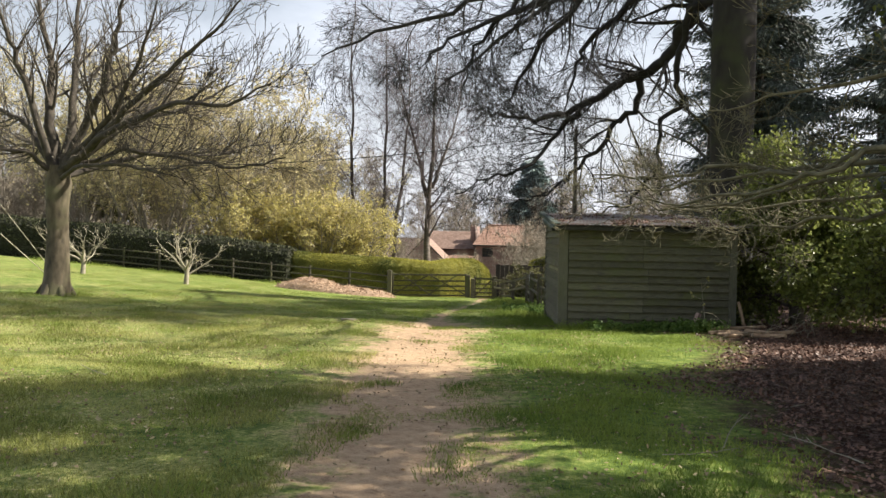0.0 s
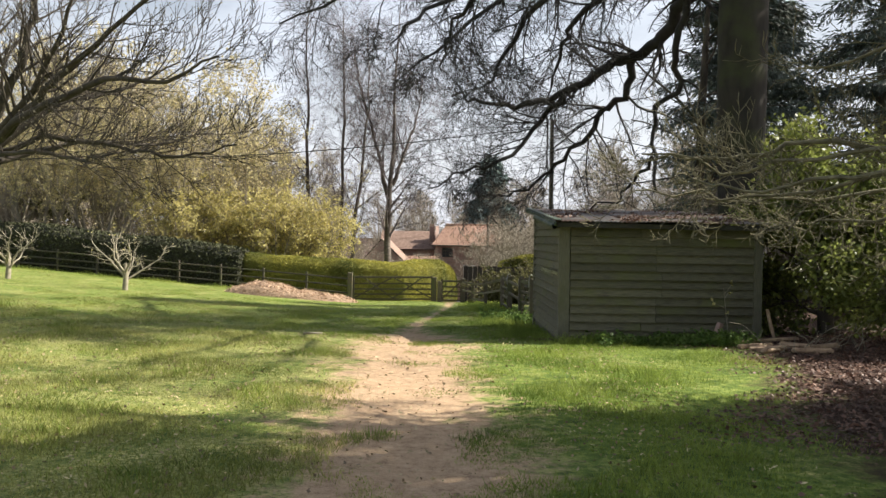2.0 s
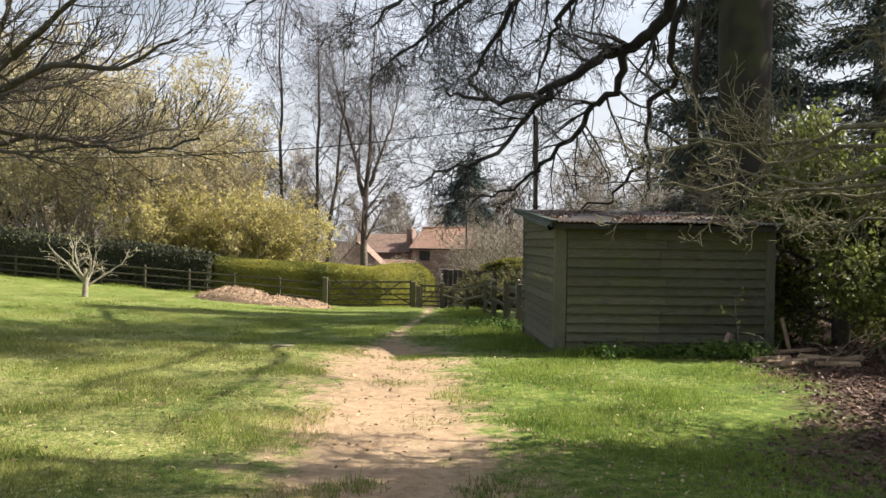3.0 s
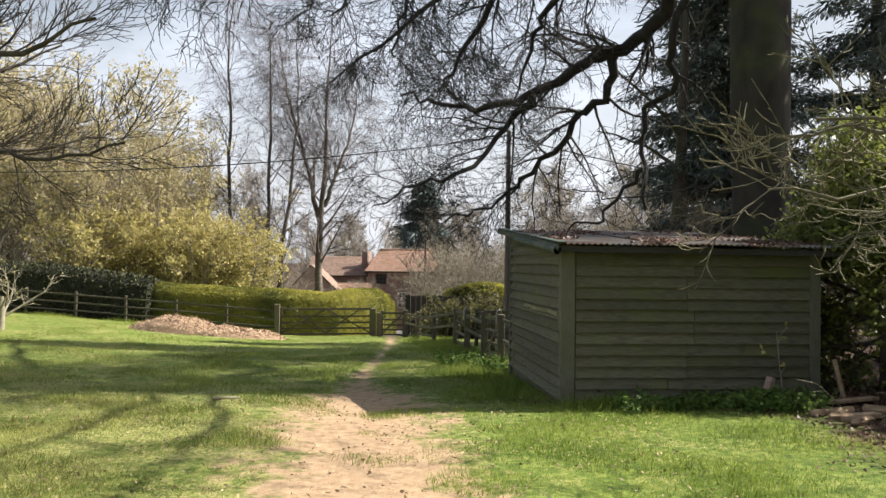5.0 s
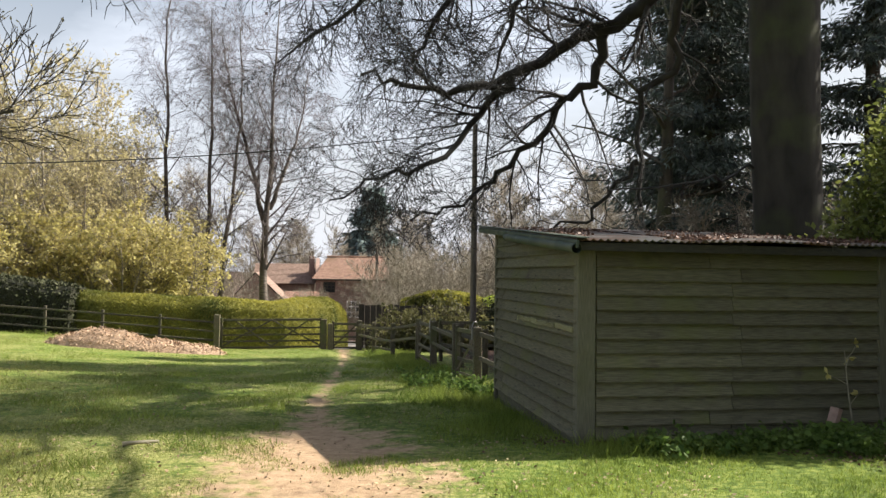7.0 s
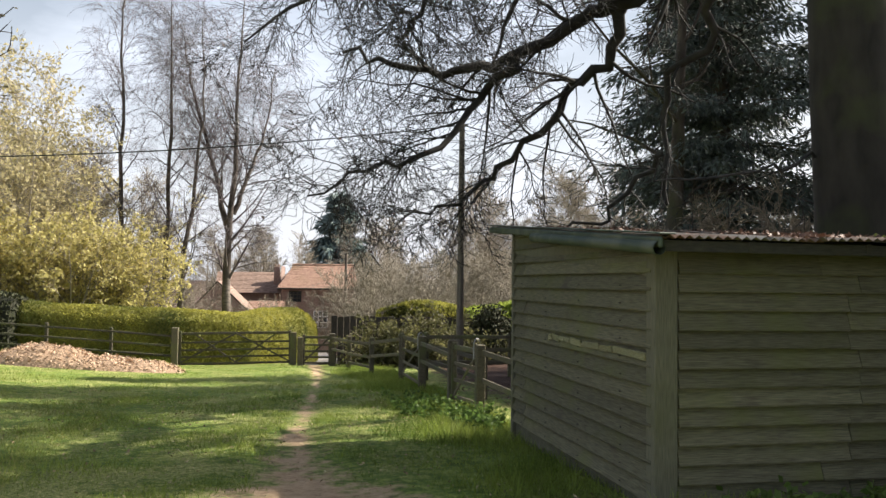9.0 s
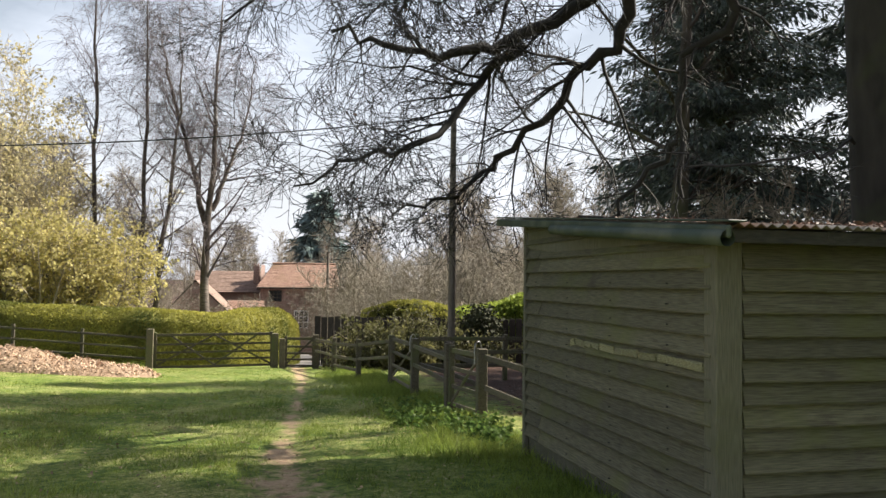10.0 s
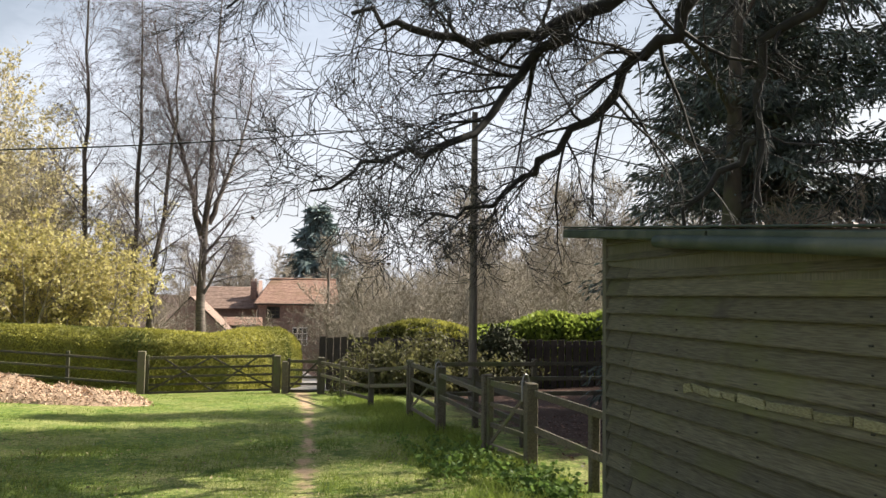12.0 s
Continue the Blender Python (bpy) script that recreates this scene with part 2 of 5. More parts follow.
def beam(a, b, w, h, bevel=0.006, up=(0, 0, 1), wobble=0.0, seed=0):
    """A squared timber from a to b, w wide and h high, with worn edges."""
    a, b = Vector(a), Vector(b)
    d = b - a
    x = d.normalized()
    z = Vector(up)
    z = (z - x * z.dot(x))
    if z.length < 1e-4:
        z = Vector((0, 1, 0))
    z.normalize()
    y = z.cross(x)
    bm = bmesh.new()
    bmesh.ops.create_cube(bm, size=1)
    bmesh.ops.scale(bm, vec=(d.length, w, h), verts=bm.verts)
    if bevel:
        bmesh.ops.bevel(bm, geom=bm.edges[:], offset=bevel, segments=1, affect="EDGES")
    if wobble:
        r = random.Random(seed)
        for v in bm.verts:
            v.co += Vector((r.uniform(-1, 1), r.uniform(-1, 1), r.uniform(-1, 1))) * wobble
    m = Matrix((x, y, z)).transposed().to_4x4()
    m.translation = (a + b) / 2
    bmesh.ops.transform(bm, matrix=m, verts=bm.verts)
    return bm


class Wood:
    """Collects tapered limbs as one mesh, and the twig ends for leaves."""

    def __init__(self, seed):
        self.v, self.f, self.tips = [], [], []
        self.r = random.Random(seed)
        self.stem = None
        self.thin = 0.0022

    def tube(self, pts, radii, sides):
        n0 = len(self.v)
        side = Vector((0.31, 0.87, 0.39))
        for i, p in enumerate(pts):
            d = (pts[min(i + 1, len(pts) - 1)] - pts[max(i - 1, 0)])
            d = d.normalized() if d.length > 1e-9 else Vector((0, 0, 1))
            u = d.cross(side)
            u = u.normalized() if u.length > 1e-3 else d.orthogonal().normalized()
            w = d.cross(u)
            for k in range(sides):
                a = 2 * math.pi * k / sides
                q = p + (u * math.cos(a) + w * math.sin(a)) * radii[i]
                self.v.append((q.x, q.y, q.z))
        for i in range(len(pts) - 1):
            for k in range(sides):
                a, b = n0 + i * sides + k, n0 + i * sides + (k + 1) % sides
                self.f.append((a, b, b + sides, a + sides))

    def line(self, p, d, length, steps, wiggle, lift):
        """A wandering line of points; lift bends it upwards, or down when negative."""
        r = self.r
        pts, d = [p.copy()], d.normalized()
        for i in range(steps):
            d = d + Vector((r.gauss(0, wiggle), r.gauss(0, wiggle), r.gauss(0, wiggle) + lift))
            d.normalize()
            pts.append(pts[-1] + d * (length / steps))
        return pts

    def limb(self, pts, r0, r1, level, rules):
        """A limb along pts, and its children by rules[level]: (count, length, ratio of radius, angle, wiggle, lift, first place, steps, sides)."""
        n = len(pts)
        radii = [r0 + (r1 - r0) * (i / (n - 1)) ** 0.8 for i in range(n)]
        sides = 12 if r0 > 0.3 else 8 if r0 > 0.08 else 5 if r0 > 0.025 else 3
        (self.stem if self.stem and level == 0 else self).tube(pts, radii, sides)
        if level >= len(rules):
            self.tips.append((pts[-1], pts[-1] - pts[-2]))
            return
        count, length, ratio, angle, wiggle, lift, first, steps = rules[level]
        r = self.r
        k = max(1, round(count * r.uniform(0.8, 1.2)))
        for j in range(k):
            f = first + (1 - first) * (j + r.random()) / k
            s = min(f * (n - 1), n - 1.001)
            i = int(s)
            p = pts[i].lerp(pts[i + 1], s - i)
            d = (pts[i + 1] - pts[i]).normalized()
            o = d.orthogonal().normalized()
            o.rotate(Matrix.Rotation(r.uniform(0, 2 * math.pi), 3, d))
            a = radians(angle * r.uniform(0.7, 1.25))
            c = d * math.cos(a) + o * math.sin(a)
            L = length * r.uniform(0.6, 1.25) * (1.15 - 0.5 * f)
            rr = max(self.thin * 1.25, min(radii[i] * ratio, r0 * ratio * (1.25 - 0.6 * f)))
            q = self.line(p, c, L, steps, wiggle, lift)
            self.limb(q, rr, max(self.thin * 0.8, rr * 0.3), level + 1, rules)

    def mesh(self, name, mat, parent=None, label="", smooth=True):
        ob = mesh_object(name, self.v, self.f, mat, smooth)
        if parent:
            under(ob, parent, label)
        return ob


def leaf_cloud(name, points, mat, size, seed, parent=None, label="", flat=0.0, long=1.6, dirs=None, droop=0.0):
    """Many small folded leaves at points, one mesh; flat leans them to the level."""
    rng = np.random.default_rng(seed)
    P = np.asarray(points, dtype=float).reshape(-1, 3)
    n = len(P)
    a = rng.normal(size=(n, 3)) if dirs is None else np.asarray(dirs, dtype=float) + 0.45 * rng.normal(size=(n, 3))
    a[:, 2] = a[:, 2] * (1 - flat) - droop
    a /= np.linalg.norm(a, axis=1)[:, None] + 1e-9
    b = rng.normal(size=(n, 3))
    b[:, 2] *= (1 - flat)
    b -= a * (a * b).sum(1)[:, None]
    b /= np.linalg.norm(b, axis=1)[:, None] + 1e-9
    s = size * rng.uniform(0.6, 1.3, (n, 1))
    v = np.empty((n, 4, 3))
    v[:, 0] = P
    v[:, 1] = P + a * s * long * 0.5 + b * s * 0.5
    v[:, 2] = P + a * s * long
    v[:, 3] = P + a * s * long * 0.5 - b * s * 0.5
    me = bpy.data.meshes.new(name)
    me.vertices.add(4 * n)
    me.vertices.foreach_set("co", v.ravel())
    me.loops.add(4 * n)
    me.loops.foreach_set("vertex_index", np.arange(4 * n, dtype=np.int32))
    me.polygons.add(n)
    me.polygons.foreach_set("loop_start", np.arange(0, 4 * n, 4, dtype=np.int32))
    me.materials.append(mat)
    me.update(calc_edges=True)
    ob = new(name, me)
    if parent:
        under(ob, parent, label)
    return ob


# ---- ground ----
def bend(v, pairs):
    return float(np.interp(v, [p[0] for p in pairs], [p[1] for p in pairs]))


FALL = ((-40, 0.3), (4, 0.0), (15.7, -0.24), (20.5, -0.46), (26, -0.68), (36.6, -1.22), (50, -2.3), (75, -4.2), (130, -5.0), (400, -4.0))
CROSS = ((6, 0.0), (20, 0.035), (36, 0.075), (60, 0.09))
TRACK = ((-20, 2.6), (2, 2.0), (5.5, 1.6), (11, 1.15), (15.5, 1.0), (20.5, 0.95), (26.5, 1.45), (32, 1.8), (36, 1.9), (60, 1.9))
WIDE = ((-20, 0.9), (5, 0.85), (10, 1.0), (12.5, 1.06), (15.5, 1.0), (17.2, 0.92), (18.6, 0.62), (20, 0.34), (21.5, 0.2), (26, 0.13), (31, 0.2), (36, 0.4))


def height(x, y):
    z = bend(y, FALL)
    left = max(0.0, -(x + 1.5))
    left = min(left, 22) + 0.25 * max(0.0, min(left - 22, 60))
    z += bend(y, CROSS) * left
    z += 0.05 * max(0.0, min(x - 5, 10)) * (1 if y < 30 else 0.4)
    if y < 60:
        z += 0.03 * noise.noise(Vector((x * 0.35, y * 0.35, 0.0)))
        edge = abs(x - bend(y, TRACK)) / (bend(y, WIDE) + 0.15)
        z -= 0.035 * max(0.0, 1 - edge * edge)
    return z


def spread(lo, hi, step, far):
    core = list(np.arange(lo, hi + 1e-6, step))
    out, s = [], step
    while not out or out[-1] < far:
        s *= 1.22
        out.append((out[-1] if out else 0) + s)
    return [lo - v for v in reversed(out)] + core + [hi + v for v in out]


def make_ground():
    xs, ys = spread(-16, 9, 0.2, 1800), spread(1, 38, 0.2, 1800)
    verts = [(x, y, height(x, y)) for y in ys for x in xs]
    nx = len(xs)
    faces = [(j * nx + i, j * nx + i + 1, (j + 1) * nx + i + 1, (j + 1) * nx + i) for j in range(len(ys) - 1) for i in range(nx - 1)]
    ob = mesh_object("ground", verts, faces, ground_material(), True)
    wear = ob.data.attributes.new("wear", "FLOAT", "POINT")
    litter = ob.data.attributes.new("litter", "FLOAT", "POINT")
    dry = ob.data.attributes.new("dry", "FLOAT", "POINT")
    dry.data.foreach_set("value", [max(-0.4, min(1.0, (1.6 - x) / 2.0)) if y < 19 else 0.2 for x, y, z in verts])
    w, l = [], []
    for x, y, z in verts:
        e = abs(x - bend(y, TRACK)) / bend(y, WIDE)
        w.append(max(0.0, (1.25 if y < 18 else 1.0) - 0.62 * e) if y < 37 else 0.0)
        k = (x - bend(y, ((-5, 4.0), (5, 3.9), (10, 4.3), (12.5, 5.4), (15.5, 6.2), (17, 4.2), (24, 4.4), (60, 5)))) / 1.3
        l.append(max(0.0, min(1.3, 0.5 + 0.6 * k)) if y < 37.3 else min(1.0, max(0.0, (y - 46) / 10)))
    wear.data.foreach_set("value", w)
    litter.data.foreach_set("value", l)
    return tagged(ob, "sloping lawn with a worn bare earth path", "ground", kind="structure")


def ground_material():
    m = bpy.data.materials.new("lawn_and_earth")
    m.use_nodes = True
    nt = m.node_tree
    p = nt.nodes["Principled BSDF"]
    co = nt.nodes.new("ShaderNodeTexCoord")

    def grain(scale, detail=5, rough=0.6):
        n = nt.nodes.new("ShaderNodeTexNoise")
        n.inputs["Scale"].default_value, n.inputs["Detail"].default_value, n.inputs["Roughness"].default_value = scale, detail, rough
        nt.links.new(co.outputs["Object"], n.inputs["Vector"])
        return n.outputs["Fac"]

    def ramp(fac, *stops):
        r = nt.nodes.new("ShaderNodeValToRGB")
        while len(r.color_ramp.elements) < len(stops):
            r.color_ramp.elements.new(0.5)
        for e, (pos, c) in zip(r.color_ramp.elements, stops):
            e.position, e.color = pos, (*c, 1)
        nt.links.new(fac, r.inputs["Fac"])
        return r.outputs["Color"]

    def math_node(op, a, b):
        n = nt.nodes.new("ShaderNodeMath")
        n.operation = op
        for i, v in enumerate((a, b)):
            if isinstance(v, (int, float)):
                n.inputs[i].default_value = v
            else:
                nt.links.new(v, n.inputs[i])
        return n.outputs[0]

    def mix(f, a, b):
        n = nt.nodes.new("ShaderNodeMix")
        n.data_type = "RGBA"
        nt.links.new(f, n.inputs["Factor"])
        nt.links.new(a, n.inputs["A"])
        nt.links.new(b, n.inputs["B"])
        return n.outputs["Result"]

    def attribute(name):
        n = nt.nodes.new("ShaderNodeAttribute")
        n.attribute_name = name
        return n.outputs["Fac"]

    def step(v, lo, hi):
        n = nt.nodes.new("ShaderNodeMapRange")
        n.interpolation_type = "SMOOTHSTEP"
        n.inputs["From Min"].default_value, n.inputs["From Max"].default_value = lo, hi
        nt.links.new(v, n.inputs["Value"])
        return n.outputs["Result"]

    fine, mid, broad = grain(95, 3, 0.7), grain(9, 8, 0.75), grain(0.9, 5, 0.65)
    tuft = ramp(mid, (0.36, (0.045, 0.08, 0.014)), (0.5, (0.12, 0.175, 0.03)), (0.62, (0.24, 0.28, 0.065)))
    straw = ramp(grain(26, 7, 0.8), (0.38, (0.06, 0.088, 0.02)), (0.5, (0.21, 0.23, 0.062)), (0.62, (0.46, 0.41, 0.18)))
    grass = mix(step(math_node("ADD", math_node("ADD", broad, math_node("MULTIPLY", attribute("dry"), 0.16)), math_node("MULTIPLY", math_node("SUBTRACT", mid, 0.5), 0.8)), 0.42, 0.7), tuft, straw)
    dark = ramp(mid, (0.4, (0.035, 0.065, 0.010)), (0.6, (0.10, 0.15, 0.022)))
    grass = mix(step(grain(2.1, 7, 0.7), 0.52, 0.66), grass, dark)
    dirt = ramp(math_node("ADD", math_node("MULTIPLY", mid, 0.6), math_node("MULTIPLY", fine, 0.4)), (0.36, (0.19, 0.12, 0.075)), (0.5, (0.40, 0.28, 0.172)), (0.66, (0.55, 0.41, 0.275)))
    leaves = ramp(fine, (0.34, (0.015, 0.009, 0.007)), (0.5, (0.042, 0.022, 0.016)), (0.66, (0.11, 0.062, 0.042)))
    worn = step(math_node("ADD", attribute("wear"), math_node("MULTIPLY", math_node("SUBTRACT", grain(2.6, 9, 0.75), 0.5), 2.3)), 0.5, 0.95)
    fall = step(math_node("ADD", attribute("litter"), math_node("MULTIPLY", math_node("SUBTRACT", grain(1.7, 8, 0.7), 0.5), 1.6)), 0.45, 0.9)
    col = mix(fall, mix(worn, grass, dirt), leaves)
    nt.links.new(col, p.inputs["Base Color"])
    p.inputs["Roughness"].default_value = 0.9
    p.inputs["Specular IOR Level"].default_value = 0.2
    b = nt.nodes.new("ShaderNodeBump")
    b.inputs["Strength"].default_value, b.inputs["Distance"].default_value = 0.7, 0.03
    nt.links.new(math_node("ADD", math_node("MULTIPLY", mid, 0.7), math_node("MULTIPLY", fine, 0.35)), b.inputs["Height"])
    nt.links.new(b.outputs["Normal"], p.inputs["Normal"])
    return m


ground = make_ground()


def base(x, y, turn=0.0, sink=0.0):
    return pose(x, y, height(x, y) - sink, 0, 0, turn)


# ---- shed ----
SX0, SX1, SY0, SY1 = 3.58, 7.0, 16.37, 20.1
PITCH = 0.1455
LINE0 = 1.39   # height of one board's lower edge


def roof_z(y):
    return 1.80 + (y - 16.05) * (2.16 - 1.80) / 4.6


def board(length, tall):
    """A feather-edged board: lower edge thick and proud, along x, face to -y."""
    bm = bmesh.new()
    prof = ((0.0, 0.0), (-0.052, 0.002), (-0.055, 0.012), (-0.004, tall + 0.02), (0.0, tall + 0.02))
    ends = []
    for x in (0, length):
        ends.append([bm.verts.new((x, y, z)) for y, z in prof])
    n = len(prof)
    for i in range(n):
        bm.faces.new((ends[0][i], ends[0][(i + 1) % n], ends[1][(i + 1) % n], ends[1][i]))
    bm.faces.new(ends[0][::-1])
    bm.faces.new(ends[1])
    bmesh.ops.recalc_face_normals(bm, faces=bm.faces)
    return bm


def make_shed():
    shed = thing("shed", pose(0, 0, 0), "weathered timber weatherboard shed with leaf-strewn corrugated roof", "shed")
    r = random.Random(4)
    lows = [LINE0 + PITCH * k for k in range(-11, 6)]
    # front wall, boards in two lengths
    for z in lows:
        if z > 1.62:
            continue
        split = 5.2 + r.choice((-0.25, 0.0, 0.0, 0.1))
        top = min(PITCH, 1.69 - z)
        for x0, x1 in ((SX0 + 0.15, split - 0.003), (split + 0.003, SX1 - 0.12)):
            ob = part("board", board(x1 - x0, top), M_BOARD, shed)
            ob.matrix_local = pose(x0, SY0 + r.uniform(-0.003, 0.003), z + r.uniform(-0.004, 0.004), r.uniform(-0.6, 0.6), r.uniform(-0.12, 0.12), 0)
    # side wall facing the path
    for z in lows:
        y_cut = SY0 + 0.02
        if z > roof_z(SY0) - 0.19:
            y_cut = max(y_cut, 16.05 + (z + 0.07 - 1.80) / (0.36 / 4.6))
        if y_cut > SY1 - 0.3:
            continue
        top = PITCH if z < 1.6 else 0.10
        ends = [(SY1 - 0.03, y_cut)]
        if r.random() < 0.5:
            s = 19.62 + r.uniform(-0.02, 0.02)
            ends = [(SY1 - 0.03, s + 0.004), (s - 0.004, y_cut)]
        for ya, yb in ends:
            if ya - yb < 0.1:
                continue
            ob = part("board", board(ya - yb, top), M_BOARD, shed)
            ob.matrix_local = pose(SX0 + r.uniform(-0.003, 0.003), ya, z + r.uniform(-0.004, 0.004), 0, r.uniform(-0.15, 0.15), -90)
    # nail heads in rows over the studs
    for z in lows:
        if z > 1.5:
            continue
        for y in (16.95, 17.9, 18.85, 19.7):
            part("nail", beam((SX0 - 0.058, y + r.uniform(-0.02, 0.02), z + 0.05), (SX0 - 0.046, y, z + 0.05), 0.010, 0.010, 0.002), M_FASCIA, shed)
    # backing, back and far side
    part("lining", beam((SX0 + 0.06, (SY0 + SY1) / 2, -0.32), (SX0 + 0.06, (SY0 + SY1) / 2, 1.72), SY1 - SY0 - 0.06, 0.05, 0, (1, 0, 0)), M_BOARD, shed)
    part("lining", beam(((SX0 + SX1) / 2, SY0 + 0.06, -0.32), ((SX0 + SX1) / 2, SY0 + 0.06, 1.74), SX1 - SX0 - 0.1, 0.05, 0, (0, 1, 0)), M_FASCIA, shed)
    part("back_wall", beam(((SX0 + SX1) / 2, SY1 - 0.02, -0.32), ((SX0 + SX1) / 2, SY1 - 0.02, 2.05), SX1 - SX0 - 0.1, 0.05, 0, (0, 1, 0)), M_BOARD, shed)
    part("side_wall", beam((SX1 - 0.03, (SY0 + SY1) / 2, -0.32), (SX1 - 0.03, (SY0 + SY1) / 2, 1.78), SY1 - SY0 - 0.1, 0.05, 0, (1, 0, 0)), M_BOARD, shed)
    # plinth boards at the foot
    part("plinth", beam((SX0 + 0.02, SY0 + 0.02, -0.3), (SX1, SY0 + 0.02, -0.3), 0.04, 0.2, 0.004), M_PLINTH, shed)
    part("plinth", beam((SX0 + 0.02, SY0, -0.34), (SX0 + 0.02, SY1, -0.34), 0.04, 0.24, 0.004), M_POST_SHED, shed)
    # corner posts
    part("corner_post", beam((SX0 + 0.045, SY0 + 0.03, -0.38), (SX0 + 0.045, SY0 + 0.03, 1.735), 0.19, 0.15, 0.008, (0, 1, 0)), M_POST_SHED, shed)
    part("corner_post", beam((SX1 - 0.06, SY0 - 0.03, -0.38), (SX1 - 0.06, SY0 - 0.03, 1.74), 0.14, 0.06, 0.004, (0, 1, 0)), M_POST_SHED, shed)
    part("corner_post", beam((SX0 - 0.03, SY1 - 0.02, -0.42), (SX0 - 0.03, SY1 - 0.02, roof_z(SY1) - 0.05), 0.07, 0.05, 0.004, (1, 0, 0)), M_POST_SHED, shed)
    # split repair strip on the side wall
    y = 16.48
    for length in (0.62, 0.30, 0.42, 0.30, 0.16, 0.14, 0.22, 0.12):
        part("repair_strip", beam((SX0 - 0.05, y, 0.895 + r.uniform(-0.008, 0.008)), (SX0 - 0.05, y + length - 0.02, 0.895 + r.uniform(-0.01, 0.01)), 0.022, 0.055 + r.uniform(-0.016, 0.012), 0.004, wobble=0.007, seed=round(y * 100)), M_STRIP, shed)
        y += length
    # roof: three corrugated sheets running down to the front
    x = 3.42
    for k, wide in enumerate((1.35, 1.3, 1.2)):
        bm = bmesh.new()
        cols = round(wide / 0.019)
        rows = 8
        grid = []
        for i in range(cols + 1):
            xx = x + wide * i / cols
            col = []
            for j in range(rows + 1):
                yy = 16.05 + r.uniform(0, 0.0) + (20.68 - 16.05) * j / rows
                zz = roof_z(yy) + 0.012 * math.sin(2 * math.pi * xx / 0.076) + 0.006 * (k % 2)
                zz += 0.012 * noise.noise(Vector((xx * 1.2, yy, 3)))
                col.append((xx, yy - (0.05 if k == 1 else 0), zz))
            grid.append(col)
        vs = [[[bm.verts.new((a, b, c + d)) for a, b, c in col] for col in grid] for d in (0.0, -0.006)]
        for i in range(cols):
            for j in range(rows):
                t, u = vs
                bm.faces.new((t[i][j], t[i + 1][j], t[i + 1][j + 1], t[i][j + 1]))
                bm.faces.new((u[i][j], u[i][j + 1], u[i + 1][j + 1], u[i + 1][j]))
            bm.faces.new((vs[1][i][0], vs[1][i + 1][0], vs[0][i + 1][0], vs[0][i][0]))
        ob = part("roof_sheet", bm, M_CORR, shed)
        x += wide - 0.04
    part("verge_board", beam((SX0 - 0.012, SY1, roof_z(SY1) - 0.17), (SX0 - 0.012, SY0 + 0.1, roof_z(SY0) - 0.17), 0.04, 0.28, 0.004), M_POST_SHED, shed)
    # green verge strip in two lengths along the side, dark fascia along the front
    for ya, yb in ((20.72, 18.2), (18.25, 15.98)):
        part("verge_strip", beam((3.41, ya, roof_z(ya) - 0.035), (3.41, yb, roof_z(yb) - 0.035 - (0.01 if yb < 17 else 0)), 0.035, 0.08, 0.012), M_GREEN, shed, "green painted verge strip")
        part("verge_capping", beam((3.46, ya, roof_z(ya) + 0.024), (3.46, yb, roof_z(yb) + 0.02), 0.13, 0.014, 0.005), M_GREEN, shed)
    g = Wood(6)
    g.tube([Vector((3.40, y, roof_z(y) - 0.085)) for y in (18.9, 17.9, 16.9, 15.99)], [0.046, 0.048, 0.047, 0.05], 12)
    g.mesh("verge_roll", M_GREEN, shed, "rounded green painted verge roll")
    part("fascia", beam((3.45, 16.12, 1.735), (7.2, 16.12, 1.72), 0.03, 0.085, 0.005), M_FASCIA, shed)
    for xx in (4.2, 5.2, 6.2):
        part("rafter", beam((xx, 16.1, roof_z(16.1) - 0.07), (xx, 20.6, roof_z(20.6) - 0.07), 0.05, 0.09, 0.004), M_FASCIA, shed)
    return shed


shed = make_shed()


# ---- fences and gates ----
def fence_post(x, y, top, size=0.12, label="weathered square timber fence post", name="fence_post", cap=True):
    t = thing(name, pose(x, y, height(x, y)), label, "fence post", "posts of the paddock fence")
    h = top - height(x, y)
    bm = beam((0, 0, -0.15), (0, 0, h), size, size, 0.012, (0, 1, 0), 0.003, round(x * 31 + y))
    part("post", bm, M_RAIL, t)
    return t


def fence_run(points, tops, rails, name="rail_fence", label="weathered timber post and rail fence", size=0.1, rail_h=0.085, mat=None):
    """A fence from post to post, with rails at the given heights below the post tops."""
    mat = mat or M_RAIL
    t = thing(name, pose(0, 0, 0), label, "fence")
    for (x, y), z in zip(points, tops):
        part("post", beam((x, y, height(x, y) - 0.15), (x, y, z), size, size, 0.01, (0, 1, 0), 0.004, round(x * 17 + y * 5)), mat, t)
    for i in range(len(points) - 1):
        (xa, ya), (xb, yb) = points[i], points[i + 1]
        for d in rails:
            part("rail", beam((xa, ya - 0.05, tops[i] - d), (xb, yb - 0.05, tops[i + 1] - d), 0.04, rail_h, 0.008, (0, 0, 1), 0.004, i * 7 + round(d * 100)), mat, t)
    return t


